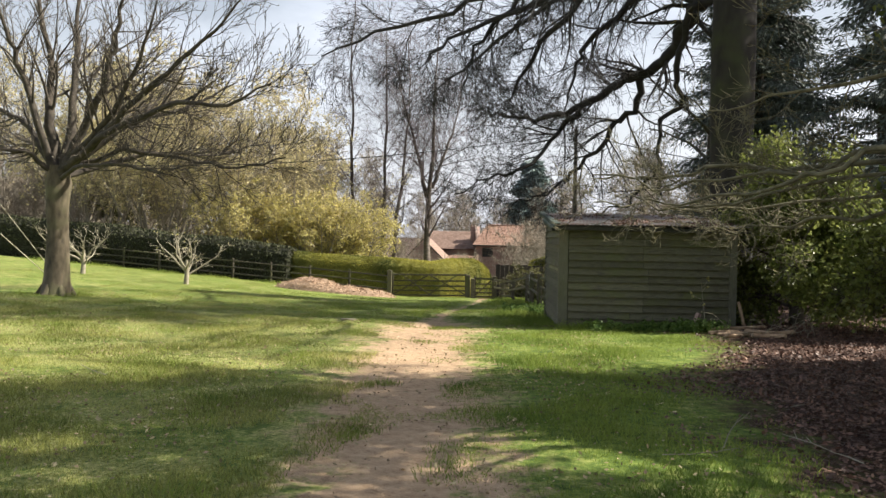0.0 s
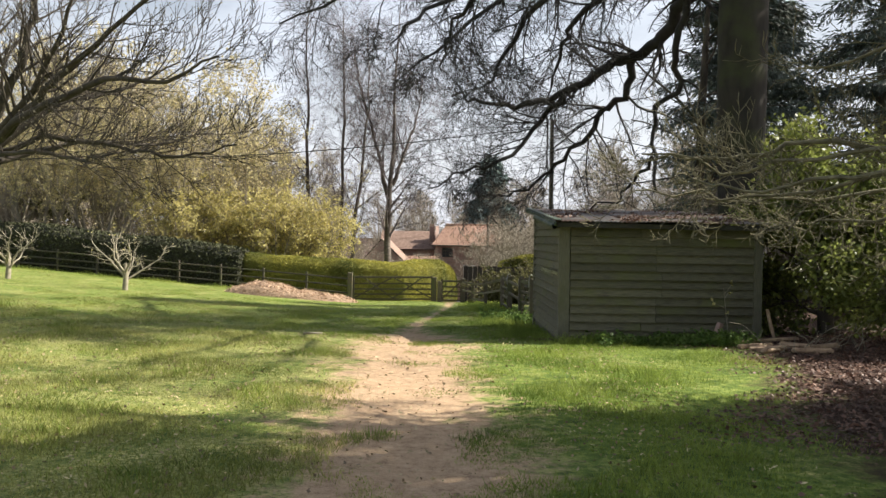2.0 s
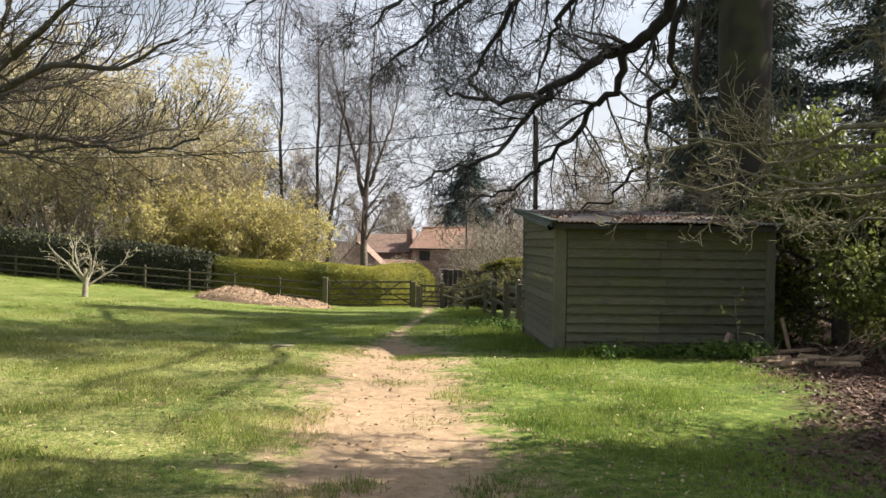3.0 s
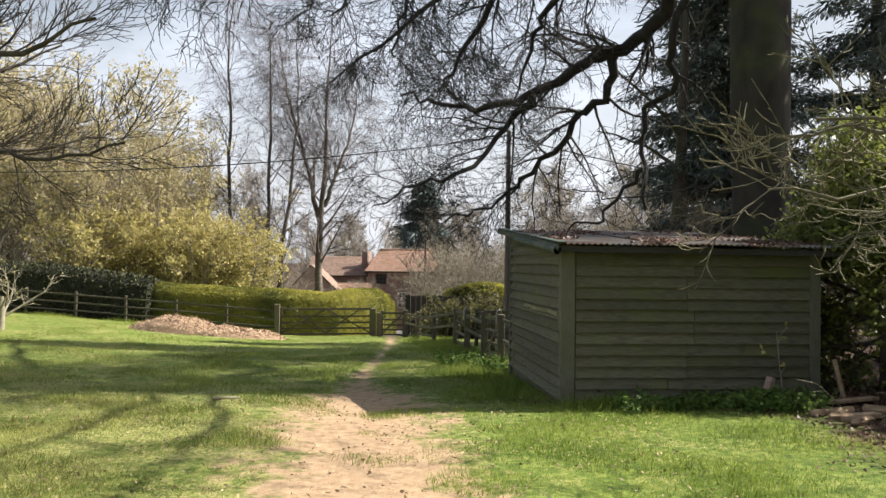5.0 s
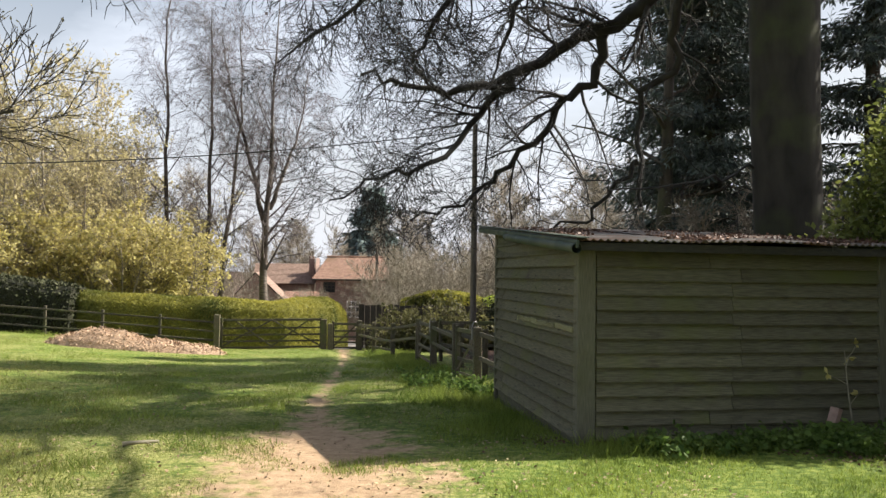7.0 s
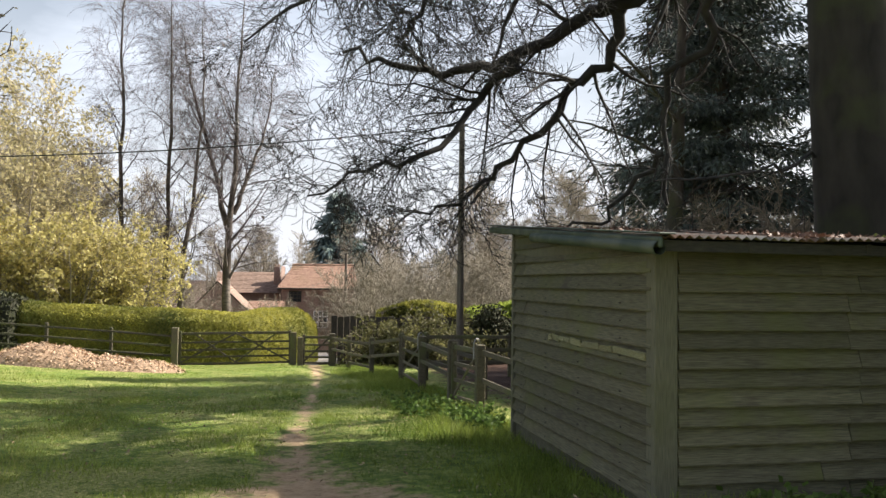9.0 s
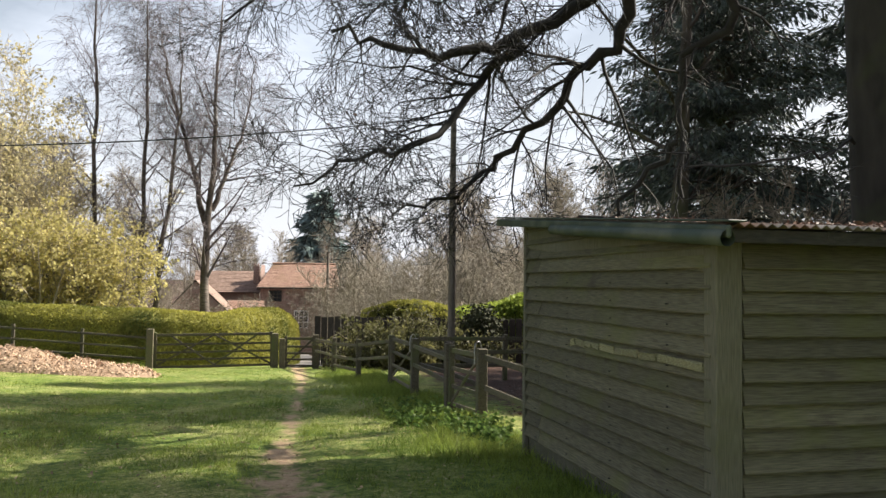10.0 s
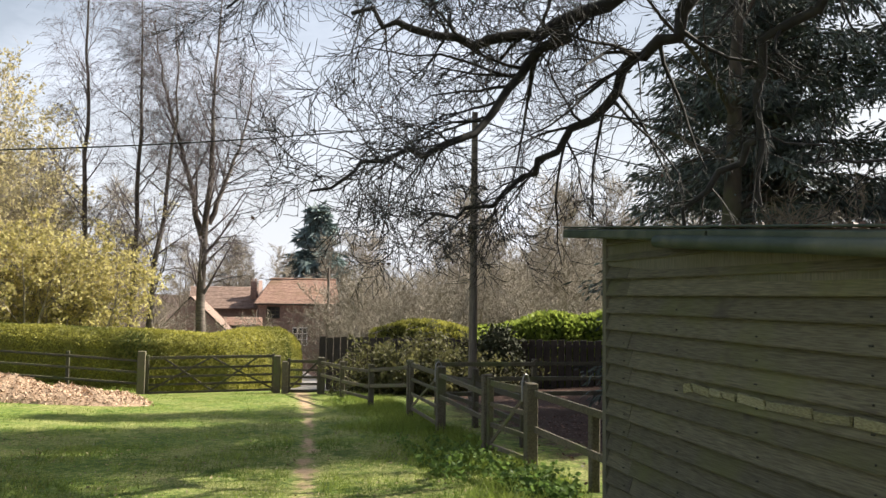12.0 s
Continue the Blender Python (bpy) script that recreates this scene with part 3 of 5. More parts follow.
def five_bar_gate(a, b, z_a, z_b, tall, name, label, bars=5, cross=True, mat=None):
    """A closed field gate between two points, with bars, stiles and crossed braces."""
    mat = mat or M_GATE
    t = thing(name, pose(0, 0, 0), label, "gate")
    A, B = Vector((*a, 0)), Vector((*b, 0))

    def at(f, h):
        p = A.lerp(B, f)
        return Vector((p.x, p.y, z_a + (z_b - z_a) * f + h))
    gaps = [0.0, 0.2, 0.4, 0.62, 0.88] if bars == 5 else [0, 0.3, 0.6, 0.9]
    for i, g in enumerate(gaps):
        h = tall * g / gaps[-1]
        part("bar", beam(at(0, h), at(1, h), 0.03, 0.062 if i < len(gaps) - 1 else 0.08, 0.006), mat, t)
    part("stile", beam(at(0, -0.06), at(0, tall + 0.08), 0.08, 0.08, 0.008, (0, 1, 0)), mat, t)
    part("stile", beam(at(1, -0.06), at(1, tall + 0.06), 0.07, 0.07, 0.008, (0, 1, 0)), mat, t)
    off = Vector((0, -0.03, 0))
    if cross:
        part("brace", beam(at(0, 0.03) + off, at(0.5, tall) + off, 0.022, 0.05, 0.005), mat, t)
        part("brace", beam(at(1, 0.03) + off, at(0.5, tall) + off, 0.022, 0.05, 0.005), mat, t)
        part("brace", beam(at(0.5, 0.03) - off, at(0.12, tall) - off, 0.022, 0.05, 0.005), mat, t)
        part("brace", beam(at(0.5, 0.03) - off, at(0.88, tall) - off, 0.022, 0.05, 0.005), mat, t)
    else:
        part("brace", beam(at(0, 0.03) + off, at(1, tall) + off, 0.022, 0.05, 0.005), mat, t)
    return t


# wide gate, gate posts, small gate
five_bar_gate((-2.16, 36.25), (1.12, 36.4), -1.13, -1.1, 0.92, "field_gate", "closed wide dark timber five-bar field gate across the track")
for gx, gy, gt, gs in ((-2.3, 36.2, -0.02, 0.2), (1.22, 36.4, -0.17, 0.2), (1.44, 36.3, -0.32, 0.17), (2.42, 36.1, -0.2, 0.18)):
    fence_post(gx, gy, gt, gs, "stout dark weathered timber gate post", "gate_post")
five_bar_gate((1.54, 36.28), (2.34, 36.12), -1.12, -1.12, 0.8, "small_gate", "closed narrow dark timber pedestrian gate", cross=False)

# post and rail fence to the left of the wide gate
pts = [(-2.3 - 1.9 * k, 36.3 + 0.30 * k) for k in range(13)]
fence_run(pts, [height(x, y) + 0.98 for x, y in pts], (0.12, 0.42, 0.72), label="long weathered timber post and rail fence below the hedge", mat=M_GATE, rail_h=0.06, size=0.09)

# fence along the right of the path, from the small gate to the shed
R = [(2.42, 36.1, -0.2), (2.75, 33.8, -0.12), (3.1, 31.2, 0.02), (3.52, 28.9, 0.28), (3.55, 26.4, 0.38), (3.66, 24.1, 0.47), (3.82, 22.8, 0.49)]
for i in (1, 2, 3, 4, 5, 6):
    fence_post(R[i][0], R[i][1], R[i][2], 0.14 if i > 3 else 0.12)
for i, n in ((0, 1), (1, 2), (2, 3), (4, 5)):
    t = thing("fence_rails", pose(0, 0, 0), "pair of weathered timber rails between fence posts", "fence rail", "rails of the paddock fence")
    a, b = Vector(R[i]), Vector(R[i + 1])
    for d in (0.14, 0.48) if n != 2 else (0.16, 0.5, 0.75):
        part("rail", beam(a + Vector((-0.03, 0, -d)), b + Vector((-0.03, 0, -d - (0.12 if n == 5 else 0))), 0.038, 0.072, 0.008, wobble=0.004, seed=i), M_RAIL, t)


def paddock_gate(a, b, z_a, z_b, name="paddock_gate"):
    g = five_bar_gate(a, b, z_a, z_b, 0.82, name, "small weathered timber paddock gate with a steel loop latch", bars=4, cross=False, mat=M_RAIL)
    # the hoop of the latch
    w = Wood(3)
    c = Vector((*a, z_a)).lerp(Vector((*b, z_b)), 0.96)
    hoop = [c + Vector((0.07 * math.cos(t) * 1.0, 0.07 * math.cos(t), 0.9 + 0.12 * math.sin(t))) for t in np.linspace(math.pi, -0.3, 9)]
    hoop = [c + Vector((-0.07, -0.07, 0.7))] + hoop
    w.tube(hoop, [0.011] * len(hoop), 6)
    w.mesh("loop_latch", M_STEEL, g, "bent galvanised steel loop latch")
    return g


paddock_gate((3.67, 24.0), (3.81, 22.9), -0.46, -0.44)
paddock_gate((3.53, 28.8), (3.55, 26.5), -0.62, -0.58)
# short rails from the last post to the shed
t = thing("fence_rails", pose(0, 0, 0), "two sunlit timber rails meeting the shed wall", "fence rail", "rails of the paddock fence")
for d in (0.12, 0.55):
    part("rail", beam((3.85, 22.75, 0.49 - d), (4.05, 20.2, 0.45 - d), 0.038, 0.08, 0.008), M_RAIL, t)
fence_post(4.02, 21.4, 0.34, 0.1)
# inner paddock fence behind
pts = [(4.2, 29.5), (6.2, 29.3), (8.2, 29.1), (10.2, 28.9)]
fence_run(pts, [0.25, 0.26, 0.27, 0.28], (0.1, 0.4, 0.7), "rail_fence", "dark inner paddock post and rail fence")
pts = [(4.2, 29.5), (4.3, 27.0), (4.35, 24.6)]
fence_run(pts, [0.2, 0.28, 0.32], (0.25, 0.6), "rail_fence", "low inner paddock rail fence beside the path fence", mat=M_GATE)


# ---- trees ----
def left_tree():
    x, y = -9.05, 20.5
    t = thing("tree", base(x, y), "broad bare spreading tree with pale trunk on the lawn", "tree")
    w = Wood(11)
    trunk = [Vector(p) for p in ((0, 0, -0.15), (0.0, 0, 0.05), (0.02, 0, 0.45), (0.03, 0, 1.0), (0.03, 0, 1.6), (0.02, 0, 2.3), (0.02, 0, 2.9), (0.03, 0.0, 3.35))]
    w.tube(trunk, [0.50, 0.40, 0.31, 0.275, 0.265, 0.28, 0.33, 0.22], 22)
    for k in range(6):
        a = k * 1.05 + 0.3
        w.tube([Vector((0.2 * math.cos(a), 0.2 * math.sin(a), 0.35)), Vector((0.42 * math.cos(a), 0.42 * math.sin(a), 0.02)), Vector((0.62 * math.cos(a), 0.62 * math.sin(a), -0.1))], [0.1, 0.1, 0.05], 6)
    for v in range(len(w.v)):
        q = Vector(w.v[v])
        k = 1 + 0.16 * noise.noise(q * 2.5) + 0.08 * noise.noise(q * 7)
        w.v[v] = (q.x * k, q.y * k, q.z)
    w.mesh("trunk", M_BARK_LEFT, t, "pale knotted grey-brown trunk")
    rules = [(19, 1.7, 0.42, 40, 0.10, 0.06, 0.22, 6), (6, 0.75, 0.5, 38, 0.10, 0.08, 0.2, 4), (3, 0.34, 0.65, 36, 0.08, 0.10, 0.2, 3)]
    limbs = [
        (0.15, ((0.08, 0, 3.1), (0.5, -0.1, 3.9), (1.39, -0.5, 5.21), (1.76, -0.7, 6.23), (2.1, -1.0, 7.41), (2.3, -1.2, 8.6))),
        (0.17, ((-0.1, 0, 3.1), (-0.29, 0.1, 4.79), (-0.33, 0.2, 5.84), (-0.83, 0.5, 7.84), (-1.0, 0.6, 9.0))),
        (0.14, ((0.16, 0, 3.1), (0.23, 0.3, 5.13), (0.08, 0.7, 6.4), (-0.07, 1.1, 8.02), (-0.1, 1.2, 9.2))),
        (0.11, ((-0.1, -0.1, 3.3), (-0.67, -0.5, 5.55), (-0.88, -0.9, 6.73), (-1.13, -1.2, 7.75))),
        (0.13, ((0.15, -0.1, 3.1), (1.19, -0.5, 3.86), (2.3, -1.2, 4.62), (3.7, -1.9, 5.44), (4.97, -2.5, 6.21), (5.72, -2.9, 6.85))),
        (0.11, ((0.18, -0.15, 3.2), (2.08, -1.3, 4.13), (4.16, -2.7, 4.59), (5.52, -3.3, 4.45), (6.6, -3.7, 4.8))),
        (0.08, ((0.15, 0.1, 3.2), (1.9, -0.3, 3.72), (3.74, -0.9, 3.5), (5.21, -1.5, 3.24), (6.51, -2.1, 3.43))),
        (0.11, ((0.1, 0.15, 3.3), (1.73, 0.7, 4.68), (2.8, 1.5, 5.04), (3.95, 2.3, 5.98))),
        (0.08, ((-0.1, -0.1, 3.2), (-0.53, -0.7, 3.65), (-1.04, -1.5, 3.69), (-2.4, -2.6, 3.8))),
        (0.10, ((-0.15, 0.1, 3.3), (-1.26, 0.5, 4.62), (-2.62, 0.9, 5.05), (-4.2, 1.2, 5.6))),
        (0.11, ((0.15, -0.15, 3.2), (1.88, -0.9, 4.66), (2.89, -1.6, 5.76), (3.57, -2.3, 7.02))),
        (0.10, ((0.0, 0.2, 3.2), (0.3, 1.8, 4.5), (0.2, 3.6, 5.2), (0.4, 5.0, 5.9))),
        (0.09, ((-0.1, 0.2, 3.1), (-1.4, 1.9, 4.0), (-2.8, 3.2, 4.3), (-3.8, 4.0, 4.8))),
        (0.09, ((0.15, 0.15, 3.1), (1.6, 1.9, 3.9), (3.0, 3.2, 4.0), (4.3, 3.9, 4.4))),
        (0.07, ((0.15, -0.1, 3.0), (1.3, -1.3, 3.3), (2.6, -2.2, 3.2), (3.9, -2.9, 3.0), (4.6, -3.3, 3.1)))]
    tips = []
    for k, (r0, line) in enumerate(limbs):
        w = Wood(1100 + k)
        w.thin = 0.0055
        P = [Vector(p) for p in line]
        fine = [P[i].lerp(P[i + 1], q / 4) + Vector((w.r.gauss(0, 0.03), w.r.gauss(0, 0.03), w.r.gauss(0, 0.03))) * (1 if i or q else 0) for i in range(len(P) - 1) for q in range(4)] + [P[-1]]
        w.limb(fine, r0, 0.018, 0, rules)
        w.mesh("limb", M_BARK_TWIG, t)
        tips += w.tips
    tagged(leaf_cloud("bud_cover", [tuple(p) for p, d in tips], M_BARK_LICHEN, 0.03, 5, t, "swelling pale buds on the twig ends", dirs=[tuple(d.normalized()) for p, d in tips]), kind="stuff")
    return t


def beech():
    """The great tree behind the shed, its limbs sweeping down over the roof and path."""
    bx, by = 7.8, 19.5
    t = thing("tree", base(bx, by), "huge old dark-barked tree with drooping bare limbs", "tree")
    z0 = height(bx, by)
    w = Wood(21)
    trunk = [Vector((0, 0, z)) for z in (-0.3, 0.1, 0.8, 2.0, 4.0, 6.0, 8.0, 10.5, 13.0)]
    for i, p in enumerate(trunk):
        p.x += 0.05 * math.sin(i)
    w.tube(trunk, [0.62, 0.58, 0.52, 0.49, 0.48, 0.5, 0.47, 0.36, 0.2], 22)
    for v in range(len(w.v)):
        q = Vector(w.v[v])
        k = 1 + 0.12 * noise.noise(Vector((q.x * 2.2, q.y * 2.2, q.z * 0.7)))
        w.v[v] = (q.x * k, q.y * k, q.z)
    w.mesh("trunk", M_BARK_BEECH, t, "massive near-black trunk with green algae streaks")
    # limbs in world places, taken back to the tree's base
    limbs = {
        "a": (0.24, 0.03, ((8.2, 20.2, 8.2), (7.6, 20.7, 7.7), (7.21, 21.0, 7.38), (6.84, 22.3, 6.49), (6.32, 23.2, 6.14), (5.47, 23.7, 5.93), (4.3, 24.0, 5.15), (3.43, 24.0, 4.94), (2.57, 24.0, 5.09), (1.71, 24.0, 5.25))),
        "b": (0.12, 0.018, ((6.32, 23.2, 6.14), (6.17, 23.5, 5.24), (5.69, 24.0, 4.7), (5.01, 24.3, 3.98), (4.41, 24.5, 3.35), (3.8, 24.6, 2.84), (2.78, 24.6, 2.5))),
        "c": (0.09, 0.015, ((4.65, 23.9, 5.33), (4.05, 24.0, 4.59), (3.03, 23.6, 3.47), (2.06, 23.3, 3.23), (1.14, 23.0, 2.73))),
        "d": (0.11, 0.035, ((8.0, 20.2, 7.6), (7.0, 20.4, 7.3), (6.82, 21.2, 5.94), (7.1, 21.8, 5.02), (6.7, 22.2, 4.75), (6.7, 22.5, 3.66), (6.84, 22.6, 2.73))),
        "e": (0.06, 0.02, ((6.71, 22.5, 3.55), (6.4, 23.0, 3.01), (5.89, 23.3, 2.49), (5.2, 23.5, 2.3))),
        "f": (0.13, 0.02, ((8.1, 20.2, 9.0), (5.91, 21.0, 7.72), (4.68, 22.5, 6.91), (4.45, 23.0, 6.12), (4.22, 23.6, 5.19))),
        "g": (0.13, 0.018, ((8.1, 20.2, 9.6), (4.61, 20.5, 7.84), (3.38, 21.5, 6.51), (2.81, 22.0, 5.67), (2.5, 22.0, 5.0))),
        "h": (0.13, 0.015, ((8.1, 20.1, 10.2), (5.6, 19.3, 9.2), (3.31, 19.0, 7.98), (2.14, 19.5, 6.6), (1.63, 20.0, 5.92), (1.46, 20.2, 5.12))),
        "i": (0.14, 0.015, ((8.2, 20.1, 10.0), (5.13, 19.0, 8.47), (3.42, 19.5, 7.23), (1.07, 19.0, 6.08), (0.42, 18.6, 5.31))),
        "j": (0.14, 0.015, ((8.2, 20.1, 9.4), (6.5, 18.4, 8.6), (4.4, 17.0, 7.4), (2.2, 16.6, 6.4), (0.2, 16.6, 5.8), (-1.4, 16.8, 5.2))),
        "l": (0.15, 0.02, ((8.4, 20.3, 9.4), (10.4, 21.8, 9.6), (12.5, 23.2, 9.0))),
        "n": (0.13, 0.018, ((8.0, 20.6, 10.6), (5.6, 23.6, 9.6), (3.2, 25.4, 8.4), (1.2, 26.2, 7.0), (0.0, 26.4, 6.0))),
        "o": (0.03, 0.008, ((8.0, 19.9, 3.4), (7.2, 19.5, 3.1), (6.2, 19.2, 2.75), (5.1, 19.0, 2.6), (4.3, 18.8, 2.75))),
    }
    ends = []
    rules = [(25, 1.8, 0.42, 52, 0.17, -0.06, 0.15, 6), (10, 0.8, 0.5, 48, 0.16, -0.03, 0.12, 4), (6, 0.36, 0.6, 45, 0.14, 0.03, 0.12, 3)]
    short = [(9, 1.0, 0.42, 52, 0.17, -0.01, 0.25, 5), (6, 0.5, 0.5, 48, 0.16, 0.02, 0.15, 3)]
    for key, (r0, r1, pts) in limbs.items():
        w = Wood(2100 + ord(key))
        w.thin = 0.0045
        P = [Vector((x - bx, y - by, z - z0)) for x, y, z in pts]
        fine = []
        for i in range(len(P) - 1):
            for s in range(4):
                q = P[i].lerp(P[i + 1], s / 4)
                if i or s:
                    q = q + Vector((w.r.gauss(0, 0.06), w.r.gauss(0, 0.06), w.r.gauss(0, 0.06)))
                fine.append(q)
        fine.append(P[-1])
        w.limb(fine, r0, r1, 0, short if key in "deo" else rules)
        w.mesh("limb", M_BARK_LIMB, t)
        ends += [tuple(p) for p, d in w.tips if w.r.random() < 0.03]
    tagged(leaf_cloud("dead_leaves", ends, M_DEAD_LEAF, 0.032, 22, t, "withered brown leaves hanging from twigs", droop=1.2), kind="stuff")
    up = [(13, 2.4, 0.45, 48, 0.12, 0.0, 0.15, 5), (10, 1.0, 0.5, 46, 0.14, 0.0, 0.15, 4), (4, 0.5, 0.6, 44, 0.14, 0.0, 0.2, 3)]
    # two limbs above the view, added to drop shade on the left lawn
    for k, line in enumerate((((8.0, 19.3, 8.5), (8.6, 17.0, 9.2), (8.4, 14.8, 9.4), (8.2, 12.6, 9.2)), ((8.2, 19.3, 8.2), (9.6, 16.4, 8.9), (9.4, 14.0, 9.0), (9.2, 11.8, 8.8)))):
        w = Wood(2300 + k)
        w.thin = 0.008
        P = [Vector((x - bx, y - by, z - z0)) for x, y, z in line]
        w.limb([P[i].lerp(P[i + 1], q / 4) + Vector((w.r.gauss(0, 0.06), w.r.gauss(0, 0.06), w.r.gauss(0, 0.06))) for i in range(3) for q in range(4)] + [P[-1]], 0.06, 0.02, 0, up)
        w.mesh("limb", M_BARK_LIMB, t)
    # upper crown out of view, its twigs thickened to deepen the lawn shade
    for k in range(13):
        w = Wood(2200 + k)
        w.thin = 0.009
        a = k * 0.9
        pts = w.line(Vector((0, 0, 9.0 + k * 0.32)), Vector((math.cos(a), math.sin(a), 0.8)), 5.0, 7, 0.1, -0.01)
        w.limb(pts, 0.16, 0.02, 0, up)
        w.mesh("limb", M_BARK_LIMB, t)
    return t


def bare_tree(seed, tall, r0, rules, mat, stems=1, lean=0.05, parent=None, thin=0.006):
    w, stem = Wood(seed), Wood(seed)
    w.stem, w.thin = stem, thin
    for s in range(stems):
        d = Vector((w.r.uniform(-lean, lean), w.r.uniform(-lean, lean), 1))
        pts = w.line(Vector((0.15 * s * math.cos(s * 2), 0.15 * s * math.sin(s * 2), -0.2)), d, tall * w.r.uniform(0.85, 1.05), 12, 0.035, 0.02)
        w.limb(pts, r0, 0.012, 0, rules)
    stem.mesh("trunk", mat, parent)
    return w.mesh("crown", mat, parent), w


left_tree()
beech()

# birches behind the hedge: stems as lines from the foot, (offset, height) pairs
def birch(x, y, r0, seed, stems, label):
    t = thing("birch_tree", base(x, y), label, "tree", "birches behind the hedge")
    rules = [(30, 2.7, 0.36, 42, 0.07, 0.04, 0.2, 6), (9, 1.3, 0.5, 42, 0.09, -0.10, 0.2, 4), (6, 0.9, 0.6, 35, 0.09, -0.22, 0.2, 4)]
    w, stem = Wood(seed), Wood(seed)
    w.stem, w.thin = stem, 0.0048
    for k, (scale, line) in enumerate(stems):
        P = [Vector((dx, 0.25 * k * f / 8, f)) for dx, f in line]
        fine = [P[i].lerp(P[i + 1], q / 4) + Vector((w.r.gauss(0, 0.04), w.r.gauss(0, 0.04), 0)) for i in range(len(P) - 1) for q in range(4)] + [P[-1]]
        w.limb(fine, r0 * scale, 0.02, 0, rules)
    stem.mesh("trunk", M_BIRCH, t)
    w.mesh("crown", M_BIRCH_TWIG, t)


birch(-6.15, 48, 0.15, 31, ((1, ((0, -0.2), (0.05, 5), (0.02, 10), (-0.15, 14), (0.1, 18.5))),), "tall birch with white bark and fine drooping twigs")
birch(-4.25, 48.2, 0.15, 32, ((1, ((0, -0.2), (0.0, 5), (0.08, 10), (0.05, 13), (0.0, 16))),), "slender bare tree with a straight dark stem")
birch(-3.65, 47.6, 0.17, 33, ((1, ((0, -0.2), (0.25, 3.5), (0.65, 7.5), (0.95, 10.5), (0.8, 15))),), "leaning bare birch with patches of white bark")
birch(-1.62, 48, 0.27, 34, ((1, ((0, -0.2), (0.05, 3), (0.1, 6), (0.35, 9.5), (0.4, 13), (0.6, 17))), (0.62, ((0.1, 5.6), (-0.35, 7.4), (-0.95, 9.8), (-1.7, 12.5), (-2.2, 15))), (0.5, ((0.2, 6.6), (0.9, 8.4), (1.6, 10.4), (2.0, 13.5)))), "stout bare forked tree with dark brown bark")


def sallow(seed, tall, wide, leaf, per, size):
    """A multi-stemmed shrub in young yellow-green leaf."""
    t = thing("sallow_bush", pose(0, 0, 0), "large multi-stemmed bush in fresh yellow-green leaf", "bush", "bushes behind the fence")
    w = Wood(seed)
    w.stem, w.thin = Wood(seed), 0.006
    rules = [(10, tall * 0.34, 0.5, 42, 0.10, 0.03, 0.2, 5), (7, tall * 0.16, 0.5, 42, 0.12, 0.02, 0.2, 4), (4, tall * 0.07, 0.6, 42, 0.12, 0.0, 0.2, 3)]
    for s in range(7):
        a = s * 0.9 + w.r.random()
        d = Vector((math.cos(a) * wide, math.sin(a) * wide, 1))
        pts = w.line(Vector((0.25 * math.cos(a), 0.25 * math.sin(a), -0.15)), d, tall * w.r.uniform(0.7, 1.0), 9, 0.07, 0.03)
        w.limb(pts, 0.09, 0.012, 0, rules)
    w.mesh("crown", M_BARK_WARM, t)
    w.stem.mesh("stem", M_BARK_WARM, t)
    rng = random.Random(seed)
    pts = []
    for p, d in w.tips:
        if rng.random() < 0.35:
            continue
        for k in range(per):
            pts.append(tuple(p - d * rng.uniform(0, 3.0) + Vector((rng.gauss(0, 0.07), rng.gauss(0, 0.07), rng.gauss(0, 0.07)))))
    leaf_cloud("leaves", pts, leaf, size, seed, t)
    return t


SALLOWS = [sallow(41, 9.6, 0.36, M_LEAF_CATKIN, 8, 0.085), sallow(42, 6.0, 0.55, M_LEAF_SALLOW, 7, 0.10)]
spots = [(-12.0, 44.5, 0, 1.12), (-9.0, 45.5, 40, 0.95), (-7.0, 46.5, 310, 0.72), (-16.5, 45, 120, 1.1), (-20.5, 46, 70, 1.1), (-14, 50, 200, 1.35), (-19, 52, 300, 1.4), (-24, 50, 20, 1.3)]
low = [(-6.6, 42.5, 0, 0.85), (-5.2, 43.2, 130, 0.8), (-8.3, 42.8, 250, 0.9), (-11.0, 41.8, 80, 0.8)]
for src, places in ((SALLOWS[0], spots), (SALLOWS[1], low)):
    for k, (x, y, turn, s) in enumerate(places):
        m = base(x, y, turn) @ Matrix.Scale(s, 4)
        if k == 0:
            src.matrix_world = m
        else:
            c = copy_thing(src, base(x, y, turn))
            c.scale = (s, s, s)

# woodland beyond: bare trees standing apart, in three forms
forms = []
for k, (seed, tall) in enumerate(((51, 13), (52, 15), (53, 11))):
    t = thing("woodland_tree", pose(0, 0, -50), "bare brown woodland tree in the distance", "tree", "trees of the far wood")
    rules = [(16, tall * 0.26, 0.45, 45, 0.10, 0.05, 0.2, 5), (9, tall * 0.11, 0.5, 42, 0.12, 0.03, 0.15, 4), (6, tall * 0.05, 0.7, 40, 0.12, 0.0, 0.1, 3)]
    bare_tree(seed, tall, 0.2, rules, M_BARK_WARM, 2, 0.15, t, 0.016)
    forms.append(t)
rw = random.Random(9)
first = [True] * 3
